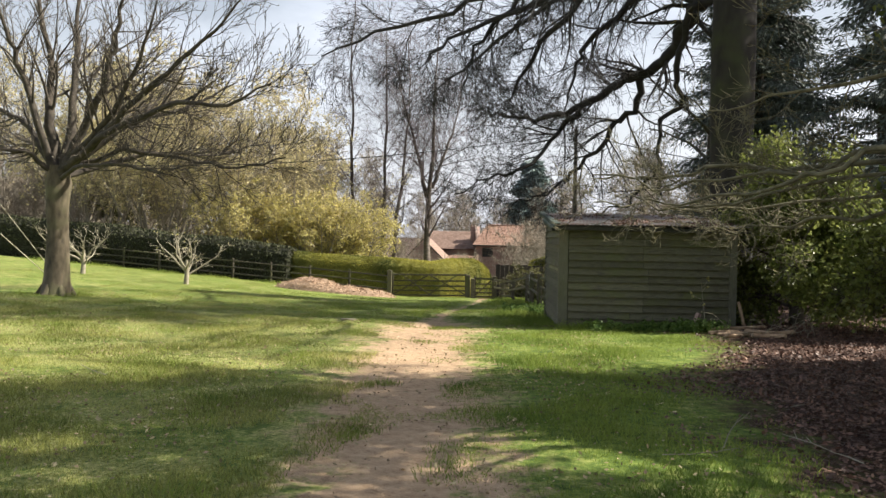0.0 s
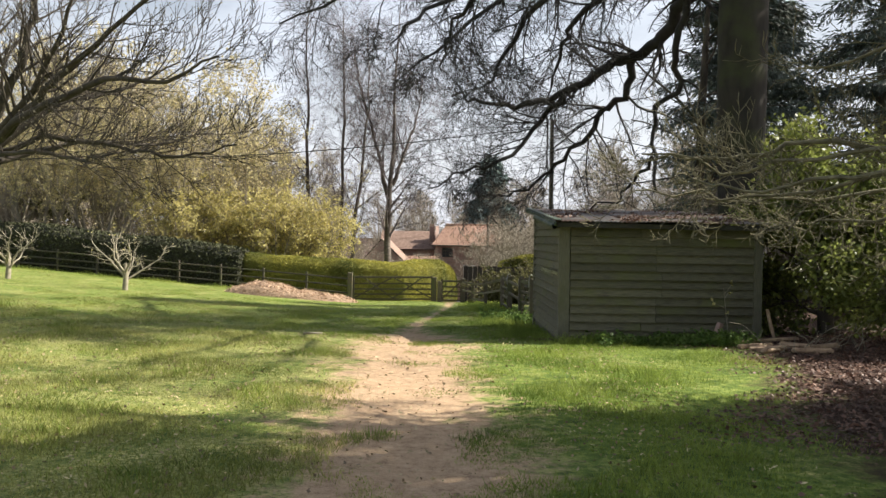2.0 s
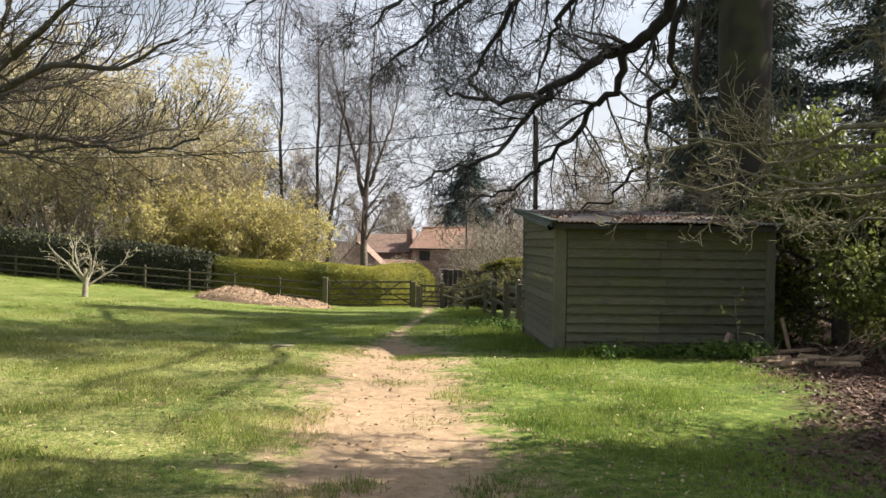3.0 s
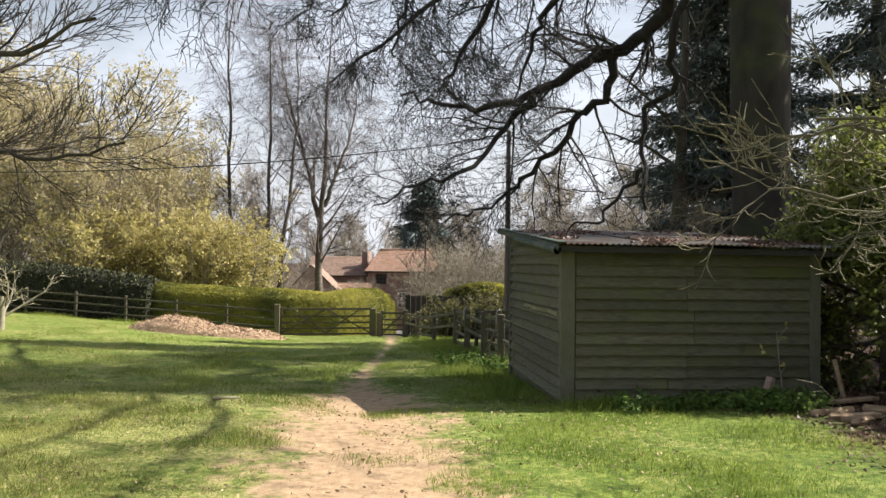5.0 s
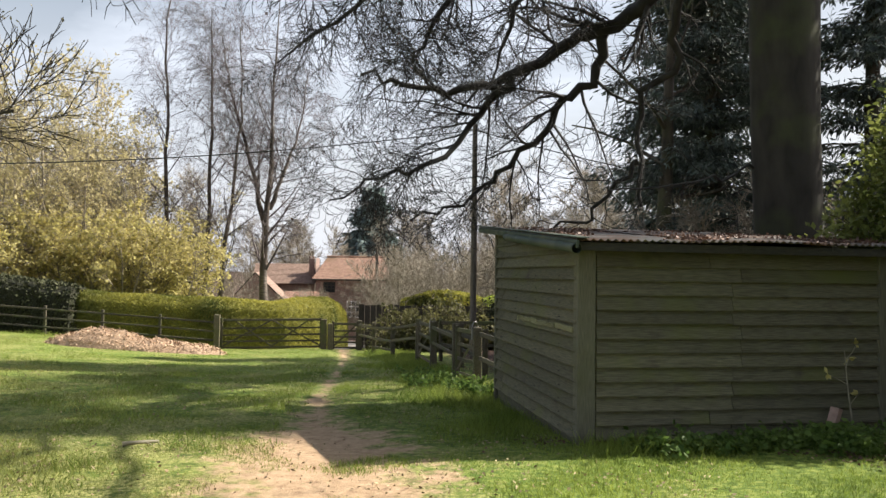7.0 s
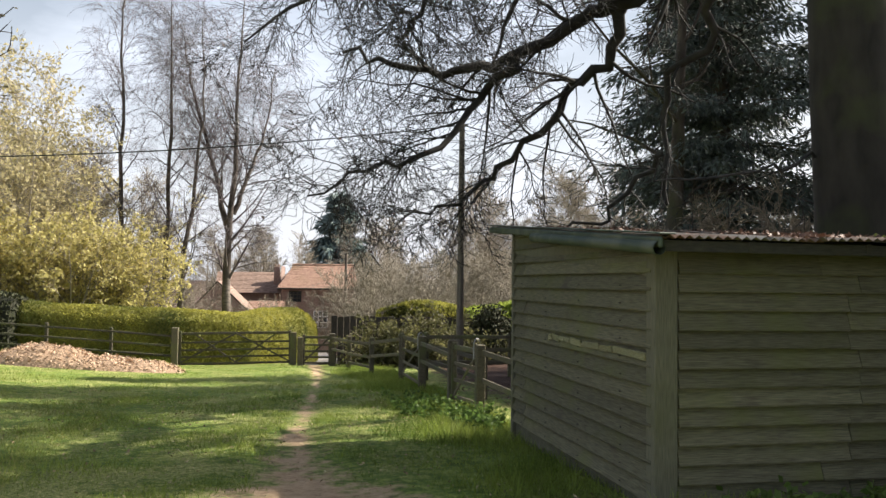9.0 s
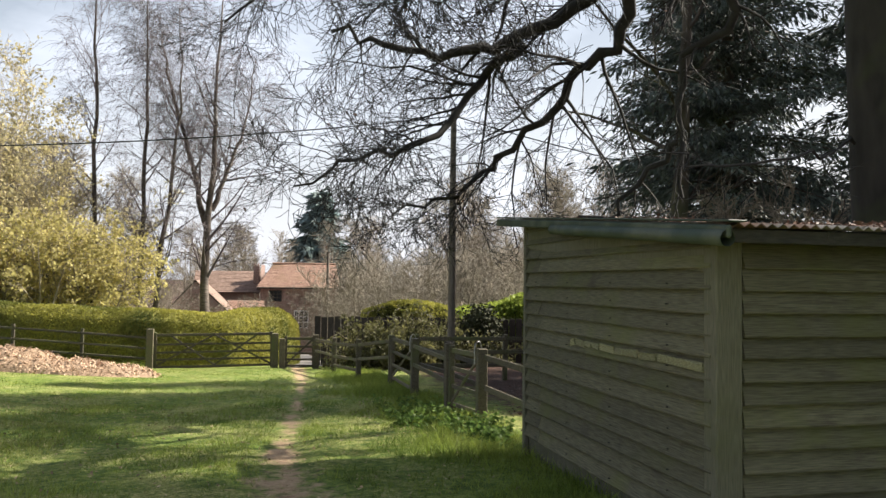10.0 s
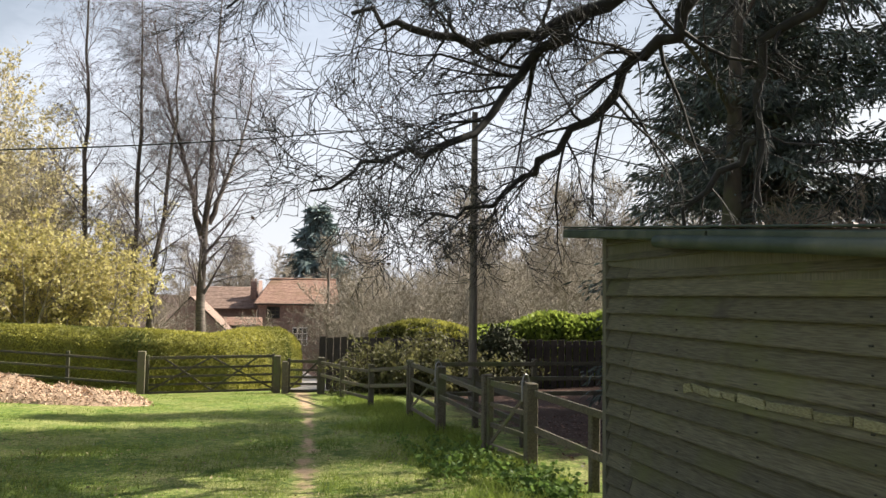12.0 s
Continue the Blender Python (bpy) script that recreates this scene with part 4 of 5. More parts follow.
for k in range(250):
    y = 56 + 90 * rw.random() ** 1.3
    x = rw.uniform(-0.75 * y, 0.62 * y)
    if -8 < x < 9 and y < 88:
        continue
    i = k % 3
    s = rw.uniform(0.6, 0.95)
    m = base(x, y, rw.uniform(0, 360))
    if first[i]:
        first[i] = False
        forms[i].matrix_world = m
        forms[i].scale = (s, s, s)
    else:
        c = copy_thing(forms[i], m)
        c.scale = (s, s, s)


def conifer(x, y, tall, wide, seed, mat, label, name="conifer_tree", bare=0.08, layers=34, thick=1.5, size=0.05):
    t = thing(name, base(x, y), label, "tree")
    w = Wood(seed)
    w.tube([Vector((0, 0, -0.2)), Vector((0, 0, tall * 0.5)), Vector((0, 0, tall))], [0.03 * tall * 0.6, 0.016 * tall * 0.6, 0.01], 8)
    pts, dirs = [], []
    for i in range(layers):
        f = bare + (1 - bare) * (i + w.r.random()) / layers
        z = f * tall
        for k in range(7):
            a = w.r.uniform(0, 2 * math.pi)
            L = wide * (1 - f) ** 0.8 * w.r.uniform(0.65, 1.1) + 0.15
            q = w.line(Vector((0, 0, z)), Vector((math.cos(a), math.sin(a), 0.1)), L, 6, 0.05, -0.07)
            w.tube(q, [0.03 * (1 - j / 7) + 0.004 for j in range(len(q))], 3)
            for j in range(1, len(q)):
                for n in range(round((12 + 36 * L / 6) * thick)):
                    g = q[j].lerp(q[j - 1], w.r.random())
                    side = Vector((w.r.gauss(0, 1), w.r.gauss(0, 1), w.r.gauss(-0.3, 0.4)))
                    e = g + side * 0.16 * (1 + L * 0.12)
                    pts.append(tuple(e))
                    dd = (q[j] - q[j - 1]).normalized() * 0.8 + side * 0.5 + Vector((0, 0, -0.35))
                    dirs.append(tuple(dd))
    w.mesh("trunk", M_BARK_DARK, t)
    leaf_cloud("foliage", pts, mat, size * 0.85, seed, t, dirs=dirs, long=4.6, droop=0.15)
    return t


conifer(11.2, 28.3, 17, 3.9, 61, M_LEAF_CONIFER, "tall dark spreading conifer with drooping sprays", layers=42, thick=2.6, size=0.052, bare=0.03)
conifer(14.6, 26.6, 16, 3.8, 62, M_LEAF_CONIFER, "tall dark conifer beside another behind the shed", layers=30, thick=1.7, size=0.055, bare=0.06)
conifer(13.2, 20.4, 16, 4.0, 64, M_LEAF_CONIFER, "dark conifer standing among bare trunks", layers=22, thick=0.8, size=0.06, bare=0.15)
conifer(13.0, 32.0, 15, 3.8, 65, M_LEAF_CONIFER, "dark conifer at the back of the group", layers=24, thick=1.1, size=0.07, bare=0.03)
conifer(7.9, 110, 17.5, 6.2, 63, M_LEAF_PINE, "distant blue-green pine paled by haze above the house", "pine_tree", bare=0.4, layers=10, size=0.3, thick=0.9)


# ---- hedges ----
def hedge(name, line, thick, label, mat, leaf_n, seed, size=0.07, rough=0.12, core=None):
    """A clipped hedge along line (x, y, foot, top), a solid core under a skin of small leaves."""
    t = thing(name, pose(0, 0, 0), label, "hedge")
    bm = bmesh.new()
    rows = []
    dense = []
    for i in range(len(line) - 1):
        n = max(2, int(math.dist(line[i][:2], line[i + 1][:2]) / 0.5))
        for s in range(n):
            dense.append([a + (b - a) * s / n for a, b in zip(line[i], line[i + 1])])
    dense.append(list(line[-1]))
    for i, (x, y, f, top) in enumerate(dense):
        a, b = dense[max(i - 1, 0)], dense[min(i + 1, len(dense) - 1)]
        d = Vector((b[0] - a[0], b[1] - a[1], 0)).normalized()
        nrm = Vector((d.y, -d.x, 0))
        ring = []
        for u, v in ((1, 0), (1.05, 0.5), (0.95, 0.85), (0.6, 1.0), (-0.6, 1.0), (-0.95, 0.85), (-1.05, 0.5), (-1, 0)):
            k = 1 + rough * noise.noise(Vector((x * 0.8 + u, y * 0.8, v * 2 + seed)))
            p = Vector((x, y, 0)) + nrm * u * thick * 0.5 * k
            p.z = f + (top - f) * v * (1 + 0.4 * rough * noise.noise(Vector((x * 0.6, y * 0.6, seed))))
            ring.append(bm.verts.new(p))
        rows.append(ring)
    for i in range(len(rows) - 1):
        for k in range(7):
            bm.faces.new((rows[i][k], rows[i][k + 1], rows[i + 1][k + 1], rows[i + 1][k]))
    bm.faces.new(rows[0])
    bm.faces.new(rows[-1][::-1])
    bmesh.ops.recalc_face_normals(bm, faces=bm.faces)
    bmesh.ops.triangulate(bm, faces=bm.faces[:])
    rng = np.random.default_rng(seed)
    tri = np.array([[tuple(v.co) for v in f.verts] for f in bm.faces])
    nor = np.array([tuple(f.normal) for f in bm.faces])
    area = np.linalg.norm(np.cross(tri[:, 1] - tri[:, 0], tri[:, 2] - tri[:, 0]), axis=1)
    pick = rng.choice(len(tri), leaf_n, p=area / area.sum())
    a, b = rng.random((2, leaf_n, 1))
    flip = a + b > 1
    a, b = np.where(flip, 1 - a, a), np.where(flip, 1 - b, b)
    P = tri[pick, 0] + a * (tri[pick, 1] - tri[pick, 0]) + b * (tri[pick, 2] - tri[pick, 0])
    P += nor[pick] * rng.uniform(-0.06, 0.05, (leaf_n, 1))
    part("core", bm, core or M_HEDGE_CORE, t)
    leaf_cloud("leaves", P, mat, size, seed, t, dirs=nor[pick] * 0.5 + np.array((0, 0, 0.35)))
    return t


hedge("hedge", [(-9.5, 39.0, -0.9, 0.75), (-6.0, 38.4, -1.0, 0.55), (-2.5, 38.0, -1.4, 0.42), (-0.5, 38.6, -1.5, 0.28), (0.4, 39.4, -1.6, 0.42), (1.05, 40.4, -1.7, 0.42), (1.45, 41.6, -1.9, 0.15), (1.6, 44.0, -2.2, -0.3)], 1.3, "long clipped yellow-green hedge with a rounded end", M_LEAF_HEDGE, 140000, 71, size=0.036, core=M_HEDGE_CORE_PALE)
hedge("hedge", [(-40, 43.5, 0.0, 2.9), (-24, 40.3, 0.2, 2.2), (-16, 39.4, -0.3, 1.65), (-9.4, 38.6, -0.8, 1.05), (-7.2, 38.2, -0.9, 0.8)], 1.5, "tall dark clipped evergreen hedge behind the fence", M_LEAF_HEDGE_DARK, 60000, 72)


# ---- house and barn beyond ----
def tile_roof(name, a, b, c, d, rows, cols, parent, label="", mat=None):
    """A tiled slope: eaves a to b, ridge d to c; stepped courses."""
    a, b, c, d = (Vector(p) for p in (a, b, c, d))
    n = (b - a).cross(d - a).normalized()
    if n.z < 0:
        n = -n
    bm = bmesh.new()
    prev = None
    for j in range(rows):
        f0, f1 = j / rows, (j + 1) / rows
        low = [bm.verts.new(v + n * 0.055) for v in (a.lerp(d, f0), b.lerp(c, f0))]
        high = [bm.verts.new(v + n * 0.03) for v in (a.lerp(d, f1), b.lerp(c, f1))]
        bm.faces.new((low[0], low[1], high[1], high[0]))
        if prev:
            bm.faces.new((prev[0], prev[1], low[1], low[0]))
        prev = high
    foot = [bm.verts.new(v) for v in (a, b)]
    back = [bm.verts.new(v) for v in (d, c)]
    bm.faces.new((foot[1], foot[0], back[0], back[1]))
    return part(name, bm, mat or M_TILE, parent, label)


def house():
    x0, x1, y0, y1 = 0.9, 6.6, 75.0, 81.0
    g = -4.3
    eaves, ridge = 0.95, 2.72
    t = thing("house", pose(0, 0, 0), "red brick house with a clay tiled roof", "house")
    part("wall", beam((x0, y0 + 0.15, (g + eaves) / 2), (x1, y0 + 0.15, (g + eaves) / 2), 0.3, eaves - g, 0.01), M_BRICK, t)
    part("wall", beam((x0, y1, (g + eaves) / 2), (x1, y1, (g + eaves) / 2), 0.3, eaves - g, 0.01), M_BRICK, t)
    for x in (x0 + 0.15, x1 - 0.15):
        bm = bmesh.new()
        vs = [bm.verts.new((x + dx, y, z)) for dx in (-0.15, 0.15) for y, z in ((y0 + 0.3, g), (y1, g), (y1, eaves), ((y0 + y1) / 2, ridge - 0.1), (y0 + 0.3, eaves))]
        bm.faces.new(vs[:5][::-1])
        bm.faces.new(vs[5:])
        for k in range(5):
            bm.faces.new((vs[k], vs[(k + 1) % 5], vs[5 + (k + 1) % 5], vs[5 + k]))
        part("gable_wall", bm, M_BRICK, t)
    ym = (y0 + y1) / 2
    tile_roof("roof", (x0 - 0.3, y0 - 0.35, eaves - 0.1), (x1 + 0.3, y0 - 0.35, eaves - 0.1), (x1 + 0.3, ym, ridge), (x0 + 1.0, ym, ridge), 32, 30, t, "red clay tiled roof slope")
    tile_roof("roof", (x1 + 0.3, y1 + 0.35, eaves - 0.1), (x0 - 0.3, y1 + 0.35, eaves - 0.1), (x0 + 1.0, ym, ridge), (x1 + 0.3, ym, ridge), 32, 30, t)
    tile_roof("roof", (x0 - 0.3, y1 + 0.35, eaves - 0.1), (x0 - 0.3, y0 - 0.35, eaves - 0.1), (x0 + 1.0, ym, ridge), (x0 + 1.0, ym, ridge), 14, 10, t)
    part("ridge", beam((x0 + 0.9, ym, ridge + 0.06), (x1 + 0.3, ym, ridge + 0.06), 0.26, 0.14, 0.05), M_TILE, t)
    part("gutter", beam((x0 - 0.3, y0 - 0.42, eaves - 0.14), (x1 + 0.3, y0 - 0.42, eaves - 0.14), 0.12, 0.1, 0.03), M_FASCIA, t)
    for wx, wz, ww, wh in ((2.0, 0.2, 0.9, 0.8), (4.0, -1.6, 1.05, 1.3)):
        win = part("window", beam((wx - ww / 2, y0 - 0.01, wz), (wx + ww / 2, y0 - 0.01, wz), 0.05, wh, 0.002), M_GLASS_DARK, t, "small-paned window with white bars" if wz < -1 else "dark upper window")
        fm = M_WHITE if wz < -1 else M_FASCIA
        for e in (-0.5, -0.17, 0.17, 0.5):
            part("glazing_bar", beam((wx + e * ww, y0 - 0.05, wz - wh / 2), (wx + e * ww, y0 - 0.05, wz + wh / 2), 0.07, 0.05, 0.004, (0, 1, 0)), fm, win)
        for e in (-0.5, -0.17, 0.17, 0.5):
            part("glazing_bar", beam((wx - ww / 2 - 0.03, y0 - 0.052, wz + e * wh), (wx + ww / 2 + 0.03, y0 - 0.052, wz + e * wh), 0.05, 0.07, 0.004), fm, win)
    ch = part("chimney", beam((0.55, 78.6, 0.5), (0.55, 78.6, 2.6), 0.48, 0.42, 0.02, (0, 1, 0)), M_BRICK, t)
    for dx in (-0.14, 0.14):
        part("chimney_pot", beam((0.55 + dx, 78.6, 2.6), (0.55 + dx, 78.6, 2.8), 0.15, 0.15, 0.06, (0, 1, 0)), M_TILE, ch)
    # lower wing joining to the left
    part("wing_wall", beam((-4.0, 78.0, -1.9), (0.8, 78.0, -1.9), 0.3, 4.8, 0.01), M_BRICK, t)
    tile_roof("wing_roof", (-4.3, 77.4, 0.4), (0.9, 77.4, 0.4), (0.9, 80.0, 2.1), (-4.3, 80.0, 2.1), 16, 20, t, "", M_TILE_OLD)
    return t


def barn():
    g = -3.6
    x0, x1, y0, y1, eaves, apex = -5.4, -0.6, 65.0, 73.0, -1.15, 1.35
    xm = -3.2
    t = thing("barn", pose(0, 0, 0), "low brick barn with a tiled gable roof", "barn")
    bm = bmesh.new()
    vs = [bm.verts.new((x, y0 + dy, z)) for dy in (0, 0.3) for x, z in ((x0, g), (x1, g), (x1, eaves), (xm, apex - 0.12), (x0, eaves))]
    bm.faces.new(vs[:5])
    bm.faces.new(vs[5:][::-1])
    for k in range(5):
        bm.faces.new((vs[k], vs[5 + k], vs[5 + (k + 1) % 5], vs[(k + 1) % 5]))
    part("gable_wall", bm, M_BRICK, t)
    for x in (x0 + 0.15, x1 - 0.15):
        part("wall", beam((x, y0 + 0.3, (g + eaves) / 2), (x, y1, (g + eaves) / 2), 0.3, eaves - g, 0.01), M_BRICK, t)
    part("wall", beam((x0, y1, (g + eaves) / 2), (x1, y1, (g + eaves) / 2), 0.3, eaves - g, 0.01), M_BRICK, t)
    tile_roof("roof", (x0 - 0.12, y0 + 0.02, eaves - 0.12), (x0 - 0.12, y1 + 0.2, eaves - 0.12), (xm, y1 + 0.2, apex), (xm, y0 + 0.02, apex), 14, 30, t, "", M_TILE_OLD)
    tile_roof("roof", (x1 + 0.12, y1 + 0.2, eaves - 0.12), (x1 + 0.12, y0 + 0.02, eaves - 0.12), (xm, y0 + 0.02, apex), (xm, y1 + 0.2, apex), 14, 30, t, "", M_TILE_OLD)
    part("bargeboard", beam((x1 + 0.15, y0 - 0.03, eaves - 0.16), (xm, y0 - 0.03, apex - 0.02), 0.05, 0.07, 0.01), M_GATE, t, "timber bargeboard")
    part("bargeboard", beam((x0 - 0.15, y0 - 0.03, eaves - 0.16), (xm, y0 - 0.03, apex - 0.02), 0.05, 0.07, 0.01), M_GATE, t)
    return t


def cart_shed():
    """Open-fronted lean-to between the barn and the house."""
    t = thing("cart_shed", pose(0, 0, 0), "low open-fronted cart shed with a tiled lean-to roof", "outbuilding")
    tile_roof("roof", (-1.5, 71.2, -0.66), (1.2, 71.2, -0.66), (1.2, 73.4, -0.16), (-1.5, 73.4, -0.16), 10, 10, t, "orange clay tiled lean-to roof")
    part("back_wall", beam((-1.4, 73.4, -2.25), (1.1, 73.4, -2.25), 0.2, 4.0, 0.01), M_BRICK, t)
    for x in (-1.35, -0.15, 1.05):
        part("post", beam((x, 71.6, -4.0), (x, 71.6, -0.7), 0.16, 0.16, 0.01, (0, 1, 0)), M_FASCIA, t)
    part("lintel", beam((-1.45, 71.6, -0.76), (1.15, 71.6, -0.76), 0.16, 0.14, 0.01), M_FASCIA, t)
    return t


house()
barn()
cart_shed()

# ---- pole and cables ----
t = thing("utility_pole", base(5.35, 31.0), "tall tarred timber utility pole with cables", "utility pole")
w = Wood(1)
hz = 5.72 - height(5.35, 31)
w.tube([Vector((0, 0, -0.3)), Vector((0, 0, hz * 0.5)), Vector((0, 0, hz))], [0.10, 0.085, 0.07], 12)
w.mesh("pole", M_POLE, t)
part("insulator_bracket", beam((-0.16, 0, hz - 0.16), (0.16, 0, hz - 0.16), 0.05, 0.06, 0.01), M_STEEL, t)


def cable(a, b, sag, label):
    w = Wood(2)
    a, b = Vector(a), Vector(b)
    pts = [a.lerp(b, f) - Vector((0, 0, sag * 4 * f * (1 - f))) for f in np.linspace(0, 1, 25)]
    w.tube(pts, [0.016] * 25, 5)
    return tagged(w.mesh("cable", M_WIRE), label, "cable")


cable((5.3, 31.0, 5.55), (-30, 33.0, 5.6), 1.42, "black overhead cable sagging across the lawn edge")
cable((5.4, 31.0, 5.55), (26, 30.0, 4.2), 1.0, "black overhead cable running to the conifers")


# ---- wood chip heap ----
def chip_heap():
    t = thing("chip_heap", pose(0, 0, 0), "long low heap of pale wood chippings on grass", "wood chip heap")
    n, mverts, faces, pts = 40, [], [], []
    cx, cy = -4.2, 33.2

    def top(u, v):
        e = max(0.0, 1 - u * u - v * v)
        return 0.50 * e ** 0.55 * (0.8 + 0.2 * math.cos(4.2 * u + 1.9) - 0.15 * u) + 0.22 * e * noise.noise(Vector((u * 4.5, v * 3, 1))) + 0.09 * e * noise.noise(Vector((u * 14, v * 8, 5)))
    for j in range(n + 1):
        for i in range(n + 1):
            u, v = -1 + 2 * i / n, -1 + 2 * j / n
            x, y = cx + 2.55 * u, cy + 1.25 * v - 0.2 * u
            mverts.append((x, y, height(x, y) - 0.03 + top(u, v)))
    for j in range(n):
        for i in range(n):
            faces.append((j * (n + 1) + i, j * (n + 1) + i + 1, (j + 1) * (n + 1) + i + 1, (j + 1) * (n + 1) + i))
    under(mesh_object("mound", mverts, faces, M_CHIP_CORE, True), t)
    r = random.Random(8)
    for k in range(9000):
        u, v = r.uniform(-1.03, 1.03), r.uniform(-1.05, 1.05)
        if u * u + v * v > 1.06:
            continue
        x, y = cx + 2.55 * u, cy + 1.25 * v - 0.2 * u
        pts.append((x, y, height(x, y) - 0.015 + top(u, v)))
    tagged(leaf_cloud("chip_layer", pts, M_CHIP, 0.035, 8, t, flat=0.5, long=2.0), kind="stuff")
    return t


chip_heap()


# ---- evergreens and shade trees along the right ----
def evergreen(x, y, tall, wide, seed, mat, label, leaves, bark=None, low=0.05, size=0.06, name="evergreen_tree", skew=1.0):
    """A dense broadleaf evergreen: real limbs, leaves clumped round the twig ends."""
    t = thing(name, base(x, y), label, "tree")
    w, stem = Wood(seed), Wood(seed)
    w.stem, w.thin = stem, 0.005
    stem.tube(w.line(Vector((0, 0, -0.2)), Vector((0, 0, 1)), tall * 0.8, 8, 0.03, 0.02), [0.16 - 0.017 * k for k in range(9)], 10)
    rules = [(9, wide * 0.42, 0.5, 48, 0.13, -0.02, 0.25, 5), (6, wide * 0.22, 0.5, 48, 0.14, -0.02, 0.2, 4)]
    for k in range(26):
        f = low + (0.95 - low) * (k + w.r.random()) / 26
        a = k * 2.4 + w.r.uniform(-0.4, 0.4)
        L = wide * (1.0 - 0.65 * f) * w.r.uniform(0.7, 1.1)
        q = w.line(Vector((0, 0, f * tall * 0.8)), Vector((math.cos(a), math.sin(a), 0.25)), L, 6, 0.10, -0.01)
        w.limb(q, 0.05, 0.012, 0, rules)
    stem.mesh("trunk", bark or M_BARK_DARK, t)
    w.mesh("crown", bark or M_BARK_DARK, t)
    rng = random.Random(seed)
    pts = []
    n = max(1, leaves // max(1, len(w.tips)))
    for p, d in w.tips:
        for k in range(n):
            pts.append(tuple(p - d * rng.uniform(-0.3, 2.5) + Vector((rng.gauss(0, 0.11), rng.gauss(0, 0.11), rng.gauss(0, 0.11)))))
    leaf_cloud("leaves", pts, mat, size, seed, t)
    return t


evergreen(8.4, 16.9, 4.0, 1.8, 81, M_LEAF_HOLLY, "glossy evergreen holly beside the shed", 42000, size=0.055)
evergreen(9.6, 14.6, 2.7, 1.6, 85, M_LEAF_HOLLY, "low dense dark evergreen bush at the wood edge", 14000)
evergreen(9.3, 7.2, 13.0, 5.2, 83, M_LEAF_HOLLY, "tall evergreen shading the lawn and path", 60000, size=0.075, low=0.4)
evergreen(10.4, 9.2, 8.5, 3.3, 86, M_LEAF_HOLLY, "dense dark evergreen behind the leaf litter", 60000, size=0.07)


# two dark leaf masses stand in for the shaded hollows of the bushes
evergreen(-6.6, 44.4, 3.6, 2.3, 88, M_LEAF_HEDGE_DARK, "dark leaf mass added as shade inside the yellow-green bushes", 12000, size=0.13)
evergreen(-9.6, 44.0, 2.8, 2.0, 89, M_LEAF_HEDGE_DARK, "low dark leaf mass added as shade among the bushes", 9000, size=0.13)
evergreen(-24.6, 60.0, 17.5, 4.2, 90, M_LEAF_BRAMBLE, "tall olive-brown tree clad in old foliage", 26000, size=0.2, low=0.25)

# out of view; added only to keep sun off the leaf litter
evergreen(12.8, 8.2, 8.5, 3.2, 84, M_LEAF_HOLLY, "unseen evergreen added to deepen shade on the leaf litter", 40000, size=0.09)
evergreen(7.45, 35.7, 2.0, 0.8, 94, M_LEAF_HEDGE_DARK, "small dark evergreen bush beside the pole", 7000, size=0.08, low=0.03)


def shade_tree(x, y, tall, seed, label):
    t = thing("tree", base(x, y), label, "tree")
    rules = [(14, 3.4, 0.42, 50, 0.13, -0.01, 0.3, 6), (7, 1.5, 0.5, 46, 0.14, -0.02, 0.15, 4), (4, 0.6, 0.6, 44, 0.14, 0.0, 0.15, 3)]
    bare_tree(seed, tall, 0.28, rules, M_BARK_DARK, 1, 0.05, t, 0.0045)
    return t


# the first three stand out of view and shade the near ground
shade_tree(8.8, 4.6, 12, 91, "tall bare tree at the edge of the leaf litter")
shade_tree(12.0, 6.0, 13, 92, "tall bare tree among evergreens")
shade_tree(11.0, 0.5, 12, 93, "tall bare tree beside the path")
shade_tree(9.3, 27.0, 12, 95, "dark thin-stemmed bare tree by the conifers")


def low_branch(points, r0, seed, rules):
    """A long lichened branch of the edge trees, reaching out low."""
    w = Wood(seed)
    w.thin = 0.0038
    P = [Vector(p) for p in points]
    fine = [P[i].lerp(P[i + 1], s / 4) + Vector((w.r.gauss(0, 0.04), w.r.gauss(0, 0.04), w.r.gauss(0, 0.045))) for i in range(len(P) - 1) for s in range(4)] + [P[-1]]
    w.limb(fine, r0, 0.008, 0, rules)
    return w


